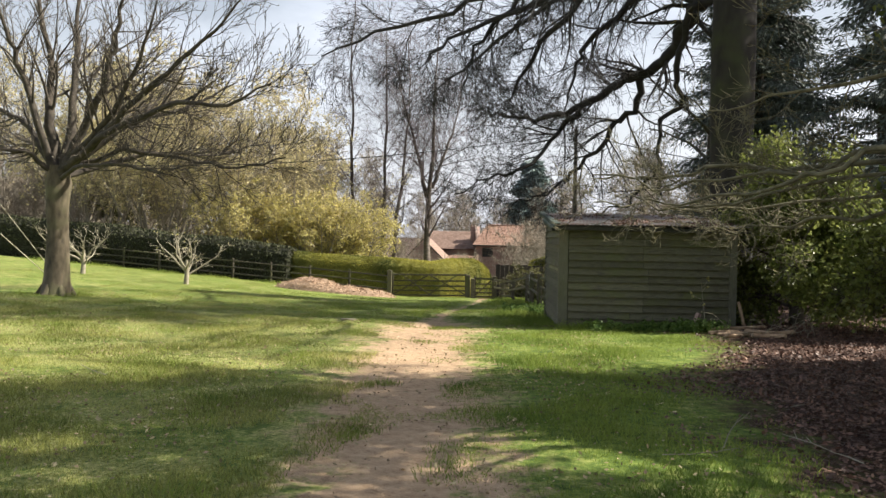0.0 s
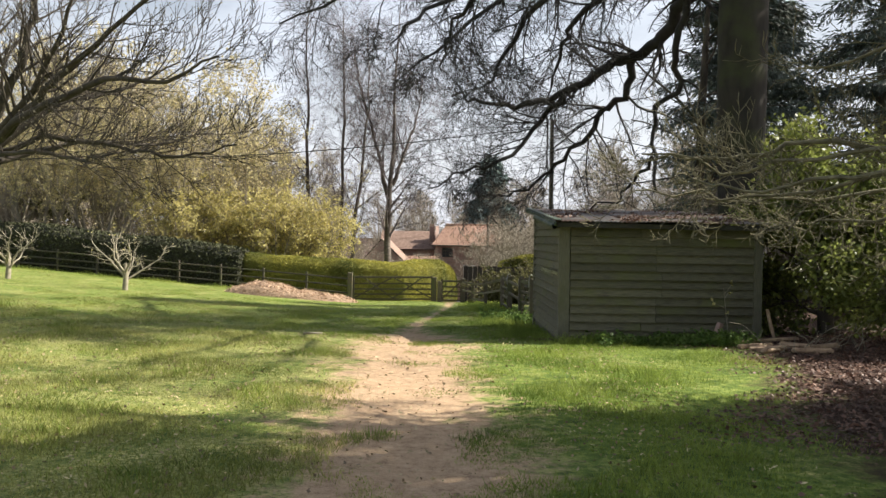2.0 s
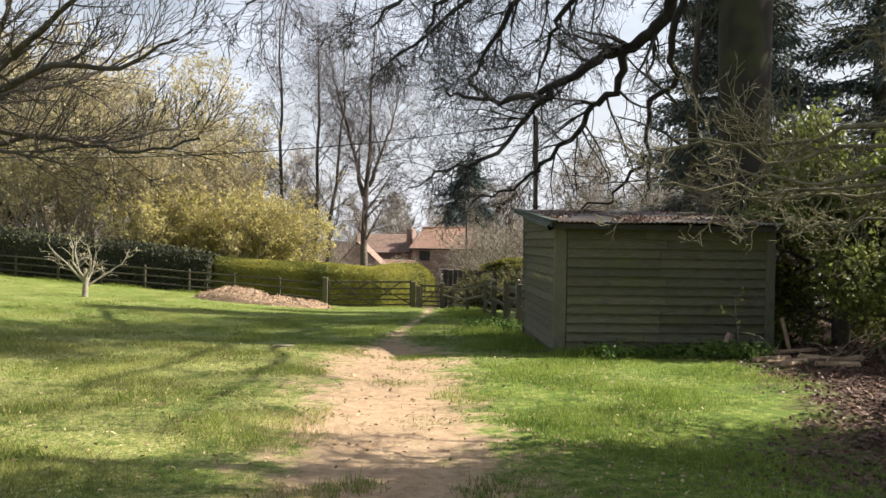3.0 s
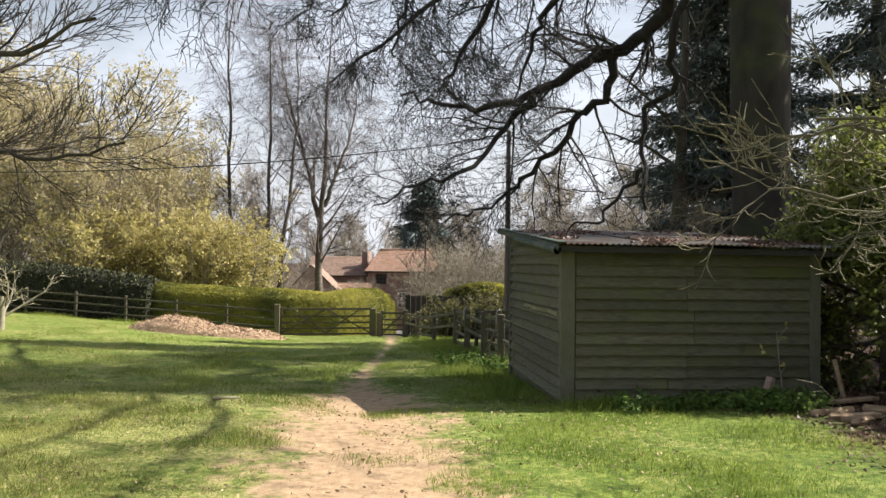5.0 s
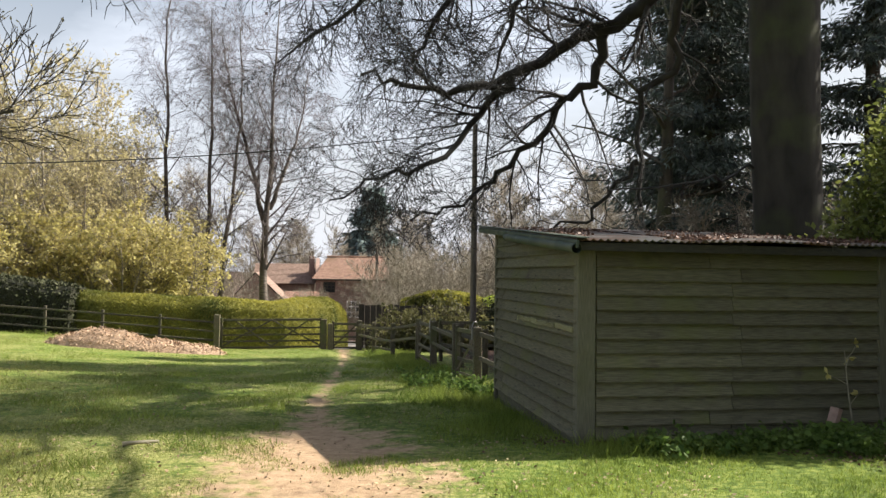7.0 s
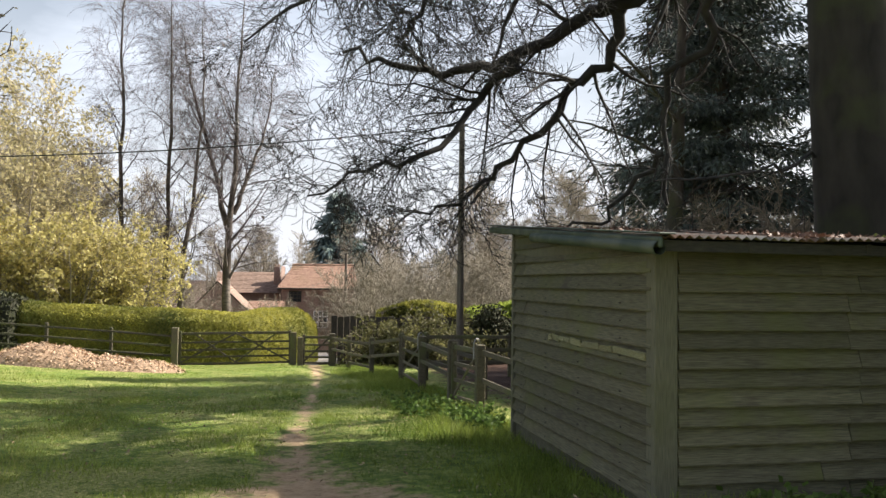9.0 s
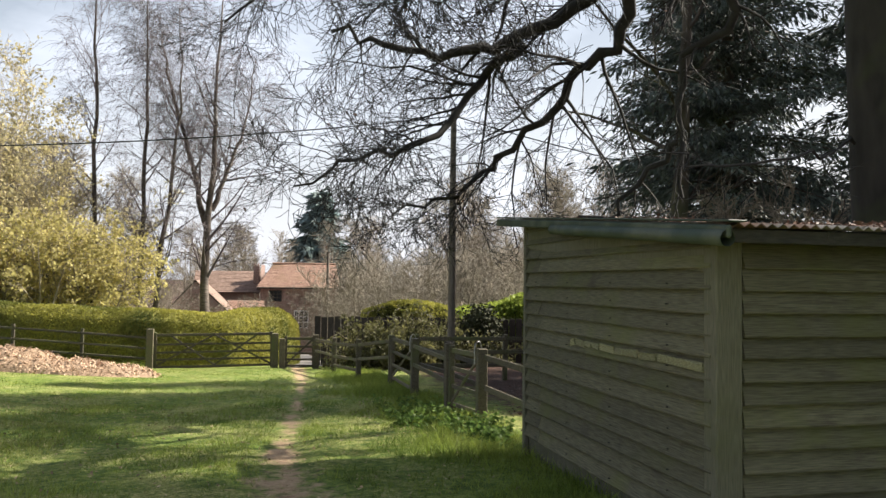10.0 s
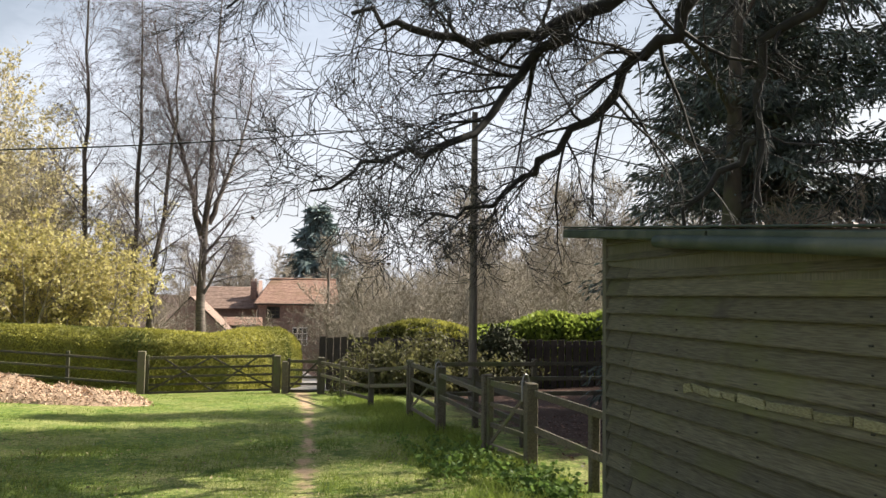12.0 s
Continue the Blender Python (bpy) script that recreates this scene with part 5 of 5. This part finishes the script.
t = thing("tree", base(8.4, 9.8), "lichened bare tree with low branches sweeping over the grass", "tree")
o = Vector((8.4, 9.8, height(8.4, 9.8)))
w = Wood(96)
w.tube(w.line(Vector((0, 0, -0.2)), Vector((0.05, 0, 1)), 11.0, 9, 0.04, 0.0), [0.19 - 0.016 * k for k in range(10)], 10)
w.mesh("trunk", M_BARK_OLIVE, t)
LOW = [(13, 0.85, 0.45, 48, 0.18, 0.02, 0.2, 6), (6, 0.4, 0.55, 45, 0.15, 0.08, 0.15, 4), (3, 0.16, 0.7, 42, 0.12, 0.12, 0.2, 3)]
for k, (r0, pts) in enumerate((
        (0.035, ((8.4, 9.8, 2.6), (6.4, 9.9, 2.3), (5.2, 10.3, 2.0), (4.3, 10.6, 1.92), (3.5, 10.9, 2.0))),
        (0.035, ((8.4, 9.8, 2.3), (6.6, 11.2, 2.1), (5.6, 11.9, 1.95), (4.7, 12.3, 2.0))),
        (0.04, ((8.4, 9.8, 2.8), (6.4, 9.2, 2.5), (5.3, 9.5, 2.25), (4.3, 9.9, 2.15), (3.4, 10.2, 2.3))),
        (0.045, ((8.4, 9.8, 3.0), (6.1, 8.6, 2.45), (5.6, 8.9, 2.25), (5.0, 9.3, 2.05), (4.3, 9.6, 1.98), (3.8, 9.9, 2.05))),
        (0.045, ((8.4, 9.8, 2.7), (6.2, 9.9, 2.4), (4.8, 10.1, 2.4), (4.0, 10.3, 2.3), (3.5, 10.8, 2.3))),
        (0.045, ((8.4, 9.8, 3.4), (6.5, 9.0, 3.3), (5.4, 9.2, 3.1), (4.6, 9.6, 3.0))),
        (0.045, ((8.4, 9.8, 4.2), (6.6, 8.4, 4.2), (5.5, 8.0, 3.9), (4.8, 7.8, 3.7))),
        (0.04, ((8.4, 9.8, 2.1), (6.7, 10.4, 1.85), (5.8, 11.2, 1.7), (5.2, 11.7, 1.65))),
        (0.045, ((8.4, 9.8, 5.0), (6.6, 9.6, 5.0), (5.5, 9.8, 5.0), (4.5, 10.2, 4.7))))):
    low_branch([Vector(p) - o for p in pts], r0, 960 + k, LOW).mesh("limb", M_BARK_OLIVE, t)

# shrubs and panels beyond the paddock
panels = thing("panel_fence", pose(0, 0, 0), "dark brown close-boarded fence behind the paddock", "fence")
for k in range(-5, 46):
    x = 3.6 + k * 0.205
    y = 37.4 - k * 0.06
    part("pale", beam((x, y, height(x, y) - 0.1), (x, y, 0.28 + 0.02 * math.sin(k * 2.1)), 0.19, 0.025, 0.004, (0, 1, 0)), M_PANEL, panels)
for z in (-0.4, 0.12):
    part("rail", beam((3.6, 37.46, z), (12.9, 34.76, z), 0.05, 0.08, 0.005), M_PANEL, panels)
hedge("hedge", [(4.2, 38.6, -1.2, 0.5), (5.2, 38.4, -1.2, 0.68), (6.6, 38.2, -1.2, 0.62), (7.4, 38.0, -1.2, 0.4)], 1.4, "low hedge with bright yellow-green sunlit top", M_LEAF_HEDGE, 30000, 73, size=0.06, rough=0.3)
hedge("hedge", [(7.2, 37.5, -1.2, 0.5), (8.6, 37.3, -1.2, 0.75), (11.0, 36.9, -1.1, 1.0), (16.0, 36.0, -1.0, 1.5)], 1.8, "loose feathery evergreen hedge above the panel fence", M_LEAF_FEATHER, 50000, 74, rough=0.7, size=0.1)


def thicket(x, y, tall, wide, seed, n, label):
    """An arching bramble mound: thin canes under dull leaves."""
    t = thing("bramble_thicket", base(x, y), label, "bramble")
    w = Wood(seed)
    w.thin = 0.005
    for k in range(60):
        a = w.r.uniform(0, 2 * math.pi)
        q = w.line(Vector((w.r.gauss(0, wide * 0.4), w.r.gauss(0, 0.4), -0.1)), Vector((0.6 * math.cos(a), 0.6 * math.sin(a), 1.1)), tall * w.r.uniform(0.9, 1.5), 9, 0.12, -0.10)
        w.limb(q, 0.012, 0.006, 0, [(8, tall * 0.3, 0.7, 50, 0.12, -0.02, 0.2, 4)])
    tagged(w.mesh("cane_tangle", M_BARK_OLIVE, t), kind="stuff")
    pts = [tuple(p - d * w.r.uniform(0, 4) + Vector((w.r.gauss(0, 0.08), w.r.gauss(0, 0.08), w.r.gauss(0, 0.08)))) for p, d in w.tips for k in range(n)]
    leaf_cloud("leaves", pts, M_LEAF_BRAMBLE, 0.07, seed, t)
    return t


thicket(4.2, 36.0, 1.25, 0.6, 141, 10, "sprawling bramble over the fence beside the small gate")
thicket(5.3, 35.6, 1.5, 0.9, 142, 12, "dense dull green bramble mound at the paddock corner")
thicket(6.6, 35.6, 1.35, 0.9, 143, 9, "thin bare brown bramble by the panel fence")


def scrub(seed, tall):
    t = thing("bare_shrub", pose(0, 0, 0), "bare brown tangled shrub beyond the paddock", "shrub", "bare shrubs beyond the paddock")
    w = Wood(seed)
    w.stem, w.thin = Wood(seed), 0.008
    rules = [(12, tall * 0.36, 0.5, 48, 0.14, 0.02, 0.15, 5), (9, tall * 0.2, 0.5, 46, 0.15, 0.0, 0.15, 4), (5, tall * 0.09, 0.6, 44, 0.14, 0.0, 0.2, 3)]
    for s in range(5):
        a = s * 1.3 + w.r.random()
        pts = w.line(Vector((0.2 * math.cos(a), 0.2 * math.sin(a), -0.2)), Vector((0.5 * math.cos(a), 0.5 * math.sin(a), 1)), tall * w.r.uniform(0.7, 1), 8, 0.09, 0.03)
        w.limb(pts, 0.07, 0.012, 0, rules)
    w.mesh("crown", M_BARK_WARM, t)
    w.stem.mesh("stem", M_BARK_WARM, t)
    return t


S = scrub(101, 4.2)
places = [(6.3, 42.0, 0, 1.0), (9.0, 44.0, 90, 1.1), (11.8, 42.5, 200, 1.1), (14.5, 46, 40, 1.3), (8.2, 52, 300, 1.2), (12.5, 54, 150, 1.4), (18, 50, 10, 1.3), (5.3, 39.8, 250, 0.7), (7.6, 58, 33, 1.3), (-4.5, 56, 70, 0.9), (-8.5, 55, 10, 1.2), (16.0, 40, 111, 1.1), (10.3, 25.2, 20, 0.85), (12.2, 24.4, 140, 0.9), (9.0, 24.6, 260, 0.5), (5.8, 50, 60, 1.15), (-0.2, 53, 160, 0.75), (4.3, 57, 280, 0.9)]
for k, (x, y, turn, s) in enumerate(places):
    if k == 0:
        S.matrix_world = base(x, y, turn)
    else:
        c = copy_thing(S, base(x, y, turn))
        c.scale = (s, s, s)


# young pale-stemmed trees by the fence
def young_tree(x, y, tall, seed, label, leafy):
    t = thing("young_tree", base(x, y), label, "tree")
    w = Wood(seed)
    w.stem, w.thin = Wood(seed), 0.006
    w.stem.tube([Vector((0, 0, -0.1)), Vector((0.03, 0, 0.45)), Vector((0.0, 0.02, 0.9))], [0.10, 0.08, 0.05], 8)
    rules = [(6, tall * 0.30, 0.5, 48, 0.2, 0.05, 0.2, 5), (4, tall * 0.16, 0.55, 44, 0.18, 0.05, 0.2, 4)]
    for k in range(6):
        a = k * 1.1
        pts = w.line(Vector((0, 0, 0.3 + 0.05 * k)), Vector((0.8 * math.cos(a), 0.8 * math.sin(a), 0.8)), tall * w.r.uniform(0.6, 1.05), 7, 0.17, 0.06)
        w.limb(pts, 0.045, 0.01, 0, rules)
    w.mesh("crown", M_BARK_LICHEN, t)
    w.stem.mesh("stem", M_BARK_LICHEN, t)
    if leafy:
        r = random.Random(seed)
        leaf_cloud("leaves", [tuple(p - d * r.uniform(0, 2)) for p, d in w.tips if r.random() < 0.35], M_LEAF_SALLOW, 0.05, seed, t)
    return t


young_tree(-9.0, 29.3, 1.9, 111, "small pale-stemmed fruit tree before the fence", True)
young_tree(-13.6, 30.6, 2.2, 112, "small bare pinkish-brown tree before the fence", False)

# ropes staked at the left of the broad tree
for k, (a, b) in enumerate((((-11.6, 21.0, 3.0), (-9.9, 22.6, -0.1)), ((-12.2, 21.5, 2.2), (-10.4, 23.2, -0.1)))):
    w = Wood(5)
    a, b = Vector(a), Vector(b)
    b.z = height(b.x, b.y)
    w.tube([a.lerp(b, f) for f in (0, 0.5, 1)], [0.012] * 3, 5)
    tagged(w.mesh("rope", M_ROPE), "pale guy rope staked in the grass", "rope", "guy ropes")


# ---- track beyond the gate ----
def track():
    v, f = [], []
    for k in range(60):
        y = 36.9 + k * 0.7
        x = 2.2 + 0.012 * max(0.0, y - 37) ** 1.3
        for dx in (-0.75, -0.3, 0.3, 0.9):
            v.append((x + dx, y, height(x + dx, y) + 0.03))
    for k in range(59):
        for i in range(3):
            a = k * 4 + i
            f.append((a, a + 1, a + 5, a + 4))
    return tagged(mesh_object("track", v, f, M_TARMAC, True), "pale gravel track beyond the gates", "track", kind="structure")


track()

# small far pole before the house
t = thing("utility_pole", base(4.9, 62.0), "thin distant timber pole before the house", "utility pole")
w = Wood(1)
w.tube([Vector((0, 0, -0.2)), Vector((0, 0, 6.4))], [0.11, 0.08], 8)
w.mesh("pole", M_POLE, t)

cable((4.9, 62.0, height(4.9, 62.0) + 6.3), (0.9, 75.6, 2.75), 0.35, "thin dark cable from the far pole to the house")


# ---- ground cover ----
def scatter(name, boxes, seed, accept):
    r = random.Random(seed)
    out = []
    for x0, x1, y0, y1, n in boxes:
        for k in range(n):
            x, y = r.uniform(x0, x1), r.uniform(y0, y1)
            if accept(x, y, r):
                out.append((x, y, height(x, y)))
    return out


def worn(x, y):
    return max(0.0, 1.25 - 0.62 * abs(x - bend(y, TRACK)) / bend(y, WIDE)) if y < 37 else 0.0


def litter_edge(y):
    return bend(y, ((-5, 4.0), (5, 3.9), (10, 4.3), (12.5, 5.4), (15.5, 6.2), (16.3, 6.6), (16.4, 3.4), (20.2, 3.4), (24, 4.4), (60, 5)))


def grassy(x, y, r):
    w = worn(x, y) + 1.1 * noise.noise(Vector((x * 1.3, y * 1.3, 7.0)))
    l = (x - litter_edge(y)) + 0.9 * noise.noise(Vector((x * 0.9, y * 0.9, 3.0)))
    return w < 0.55 + 0.35 * r.random() and l < r.uniform(-0.6, 0.5)


def blades(name, pts, tall, wide, seed, mat, label):
    rng = np.random.default_rng(seed)
    P = np.array(pts)
    n = len(P)
    a = rng.uniform(0, 2 * np.pi, n)
    h = tall * rng.uniform(0.45, 1.3, n) * (1 + 0.6 * np.sin(P[:, 0] * 2.3 + 1.7 * np.sin(P[:, 1] * 1.9)))
    s = np.stack([np.cos(a), np.sin(a), 0 * a], 1) * (wide * rng.uniform(0.6, 1.3, n))[:, None]
    lean = rng.normal(0, 0.55, (n, 2)) * h[:, None]
    tip = P + np.stack([lean[:, 0], lean[:, 1], h], 1)
    v = np.empty((n, 3, 3))
    v[:, 0], v[:, 1], v[:, 2] = P - s / 2, P + s / 2, tip
    v[:, :2, 2] -= 0.01
    me = bpy.data.meshes.new(name)
    me.vertices.add(3 * n)
    me.vertices.foreach_set("co", v.ravel())
    me.loops.add(3 * n)
    me.loops.foreach_set("vertex_index", np.arange(3 * n, dtype=np.int32))
    me.polygons.add(n)
    me.polygons.foreach_set("loop_start", np.arange(0, 3 * n, 3, dtype=np.int32))
    me.materials.append(mat)
    me.update(calc_edges=True)
    return tagged(new(name, me), label, "grass", kind="stuff")


blades("grass", scatter("g", ((1.0, 5.5, 3.5, 10.0, 75000), (1.0, 7.0, 10.0, 17.0, 75000), (-2, 4.0, 17.0, 26.0, 45000), (-8, 3.6, 26, 37, 30000)), 1, grassy), 0.036, 0.009, 1, M_GRASS, "short lush spring lawn grass")
blades("grass", scatter("g", ((-4.0, 1.2, 3.5, 10.0, 90000), (-8, 1.2, 10.0, 17.0, 95000), (-10, -1.5, 17.0, 26.0, 45000), (-16, -7, 26, 37, 20000)), 5, grassy), 0.034, 0.009, 5, M_GRASS_DRY, "short drier lawn grass with straw")
blades("grass", scatter("g", ((1.9, 3.9, 17.0, 34.0, 34000), (3.5, 6.4, 15.7, 16.4, 2500), (-9.8, -8.3, 19.6, 21.2, 1200), (-20, -2.4, 35.6, 39.5, 9000)), 2, lambda x, y, r: worn(x, y) < 0.4 and (y < 16.5 or x < 0 or x - 2.7 + 0.9 * noise.noise(Vector((x, y * 0.6, 4))) > r.uniform(-0.6, 0.4))), 0.11, 0.011, 2, M_GRASS, "longer rough grass along the fence and shed")

pts = scatter("l", ((3.0, 9.5, 3.5, 17.0, 60000), (4.0, 8.0, 21.0, 28.0, 3000)), 3, lambda x, y, r: (x - litter_edge(y)) + 1.2 * noise.noise(Vector((x * 0.8, y * 0.8, 9))) > r.uniform(-0.4, 0.9) and not (3.5 < x < 7.1 and 16.3 < y < 20.2))
tagged(leaf_cloud("leaf_litter", [(x, y, z + 0.012) for x, y, z in pts], M_DEAD_LEAF, 0.032, 3, flat=0.75, long=1.5), "drift of reddish-brown dead leaves under the trees", "leaf litter", kind="stuff")
pts = scatter("l", ((-7, 4, 3.2, 17, 11000), (-9, 3, 17, 27, 3000)), 4, lambda x, y, r: noise.noise(Vector((x * 0.9, y * 0.9, 21))) > r.uniform(-0.3, 0.6))
tagged(leaf_cloud("fallen_leaves", [(x, y, z + 0.02) for x, y, z in pts], M_LAWN_LEAF, 0.024, 4, flat=0.6, long=1.4), "dead leaves scattered over the lawn and path", "leaf litter", kind="stuff")

pts = scatter("l", ((-8, 4.5, 3.4, 17, 11000), (-9, 3, 17, 27, 4000)), 6, lambda x, y, r: noise.noise(Vector((x * 0.7, y * 0.7, 11))) > r.uniform(-0.5, 0.5) and x < litter_edge(y))
tagged(leaf_cloud("straw_scraps", [(x, y, z + 0.022) for x, y, z in pts], M_STRAW, 0.016, 6, flat=0.5, long=2.6), "pale dry scraps of straw lying in the lawn", "straw", kind="stuff")
blades("grass", scatter("g", ((-7, 5.0, 4.0, 17.0, 60000), (-9, 3.5, 17, 30, 40000)), 7, lambda x, y, r: grassy(x, y, r) and noise.noise(Vector((x * 1.6, y * 1.6, 15))) > 0.22 + r.uniform(-0.1, 0.1)), 0.075, 0.010, 7, M_GRASS, "darker tufts of coarse grass in the lawn")

# dead leaves and twigs lying on the shed roof
r = random.Random(12)
pts = [(x, y, roof_z(y) + 0.022) for x, y in ((3.45 + 3.7 * r.random(), 16.06 + 4.5 * r.random() ** 1.6) for k in range(5200)) if noise.noise(Vector((x * 1.5, y * 1.2, 2))) > 0.0]
tagged(leaf_cloud("roof_leaves", pts, M_DEAD_LEAF, 0.03, 12, flat=0.6, long=1.5), "dead leaves lying on the corrugated shed roof", "leaf litter", kind="stuff")


# ---- nettles, ivy and sapling at the shed foot ----
def nettle_patch(x0, x1, y, tall, n, seed, label, spread_y=0.16):
    t = thing("nettle_patch", base((x0 + x1) / 2, y), label, "weeds")
    o = Vector(((x0 + x1) / 2, y, height((x0 + x1) / 2, y)))
    r = random.Random(seed)
    pts, dirs, w = [], [], Wood(seed)
    for k in range(n):
        x, yy = r.uniform(x0, x1), y + r.gauss(0, spread_y)
        h = tall * r.uniform(0.4, 1.1)
        f = Vector((x, yy, height(x, yy))) - o
        q = w.line(f, Vector((r.gauss(0, 0.2), r.gauss(0, 0.2), 1)), h, 3, 0.08, 0)
        w.tube(q, [0.004] * 4, 3)
        for j in range(14):
            p = q[r.randrange(1, 4)]
            pts.append(tuple(p + Vector((r.gauss(0, 0.03), r.gauss(0, 0.03), r.gauss(0, 0.03)))))
            a = r.uniform(0, 6.28)
            dirs.append((math.cos(a), math.sin(a), 0.1))
    tagged(w.mesh("stem", M_LEAF_NETTLE, t), kind="stuff")
    leaf_cloud("leaves", pts, M_LEAF_NETTLE, 0.045, seed, t, dirs=dirs)
    return t


nettle_patch(3.95, 6.5, 15.95, 0.15, 190, 121, "low green weeds along the shed foot")
nettle_patch(3.1, 3.75, 21.4, 0.18, 90, 122, "leafy green weeds at the fence by the shed", 0.5)
nettle_patch(2.6, 3.6, 23.4, 0.16, 90, 123, "leafy green weeds below the paddock gate", 0.8)
nettle_patch(5.6, 6.6, 15.5, 0.2, 60, 124, "low green weeds beside the logs")

t = thing("sapling", base(6.35, 16.0), "thin young sapling with a few pale leaves before the shed", "sapling")
w = Wood(131)
w.thin = 0.004
w.limb(w.line(Vector((0, 0, -0.05)), Vector((-0.08, 0, 1)), 0.95, 6, 0.06, 0.02), 0.012, 0.005, 0, [(5, 0.22, 0.6, 50, 0.1, 0.03, 0.35, 3)])
w.mesh("stem", M_BARK_LICHEN, t)
leaf_cloud("leaves", [tuple(p) for p, d in w.tips for k in range(3)], M_LEAF_SALLOW, 0.05, 131, t)

# logs, brick, leaning stake and dead stems at the shed's corner
r = random.Random(14)
for k in range(9):
    x, y = 6.3 + 1.0 * r.random(), 14.2 + 1.2 * r.random()
    z = height(x, y)
    a = r.uniform(-0.7, 0.7)
    L = r.uniform(0.25, 0.6)
    ob = part("split_log", beam((-L / 2, 0, 0), (L / 2, 0, 0), 0.10, 0.07, 0.02, wobble=0.008, seed=k), M_LOG, None)
    ob.matrix_world = pose(x, y, z + 0.035, r.uniform(-15, 15), r.uniform(-6, 6), math.degrees(a))
    tagged(ob, "pale split log lying on dead leaves", "log", "split logs by the shed")
ob = part("plank", beam((-0.55, 0, 0), (0.55, 0, 0), 0.11, 0.04, 0.006), M_LOG, None)
ob.matrix_world = pose(6.75, 15.5, height(6.75, 15.5) + 0.06, 0, -3, 8)
tagged(ob, "pale plank lying at the shed corner", "plank")
ob = part("brick", beam((0, 0, 0), (0.215, 0, 0), 0.1025, 0.065, 0.004), M_BRICK, None)
ob.matrix_world = pose(6.17, 16.12, height(6.2, 16.1) + 0.11, 8, -70, 10)
tagged(ob, "red brick leaning on the shed foot", "brick")
ob = part("stake", beam((0, 0, -0.1), (-0.16, 0, 0.52), 0.05, 0.04, 0.006, (0, 1, 0)), M_LOG, None)
ob.matrix_world = pose(7.05, 15.8, height(7.05, 15.8))
tagged(ob, "leaning wooden stake by the shed corner", "stake")
t = thing("dead_stems", base(7.3, 14.8), "tangle of dead pale bramble stems", "bramble")
for k in range(14):
    w = Wood(140 + k)
    w.thin = 0.004
    a = w.r.uniform(0, 6.28)
    w.limb(w.line(Vector((0.3 * w.r.gauss(0, 1), 0.25 * w.r.gauss(0, 1), -0.05)), Vector((0.7 * math.cos(a), 0.5 * math.sin(a), 0.8)), w.r.uniform(0.3, 0.75), 7, 0.14, -0.08), 0.007, 0.004, 0, [(3, 0.25, 0.7, 50, 0.1, 0, 0.3, 3)])
    w.mesh("bramble_stem", M_BARK_LICHEN, t)

# sticks fallen on the lawn and at the edge of the leaf litter
for k, (x, y, turn, L, r0) in enumerate(((-0.75, 16.9, 25, 0.34, 0.028), (4.0, 6.6, 70, 0.8, 0.007), (4.6, 6.3, 120, 0.7, 0.006), (3.7, 6.1, 10, 0.6, 0.006), (5.4, 8.4, 40, 0.9, 0.009), (-2.2, 8.9, 160, 0.4, 0.006))):
    w = Wood(150 + k)
    w.thin = 0.003
    w.limb(w.line(Vector((-L / 2, 0, r0)), Vector((1, 0, 0.02)), L, 6, 0.07, 0.0), r0, r0 * 0.5, 0, [(2, 0.15, 0.6, 40, 0.1, 0.0, 0.4, 3)])
    ob = w.mesh("stick", M_BARK_LICHEN)
    ob.matrix_world = base(x, y, turn, -0.012)
    tagged(ob, "short pale stick lying in the grass" if r0 > 0.02 else "thin dry fallen twig lying in the grass", "stick")
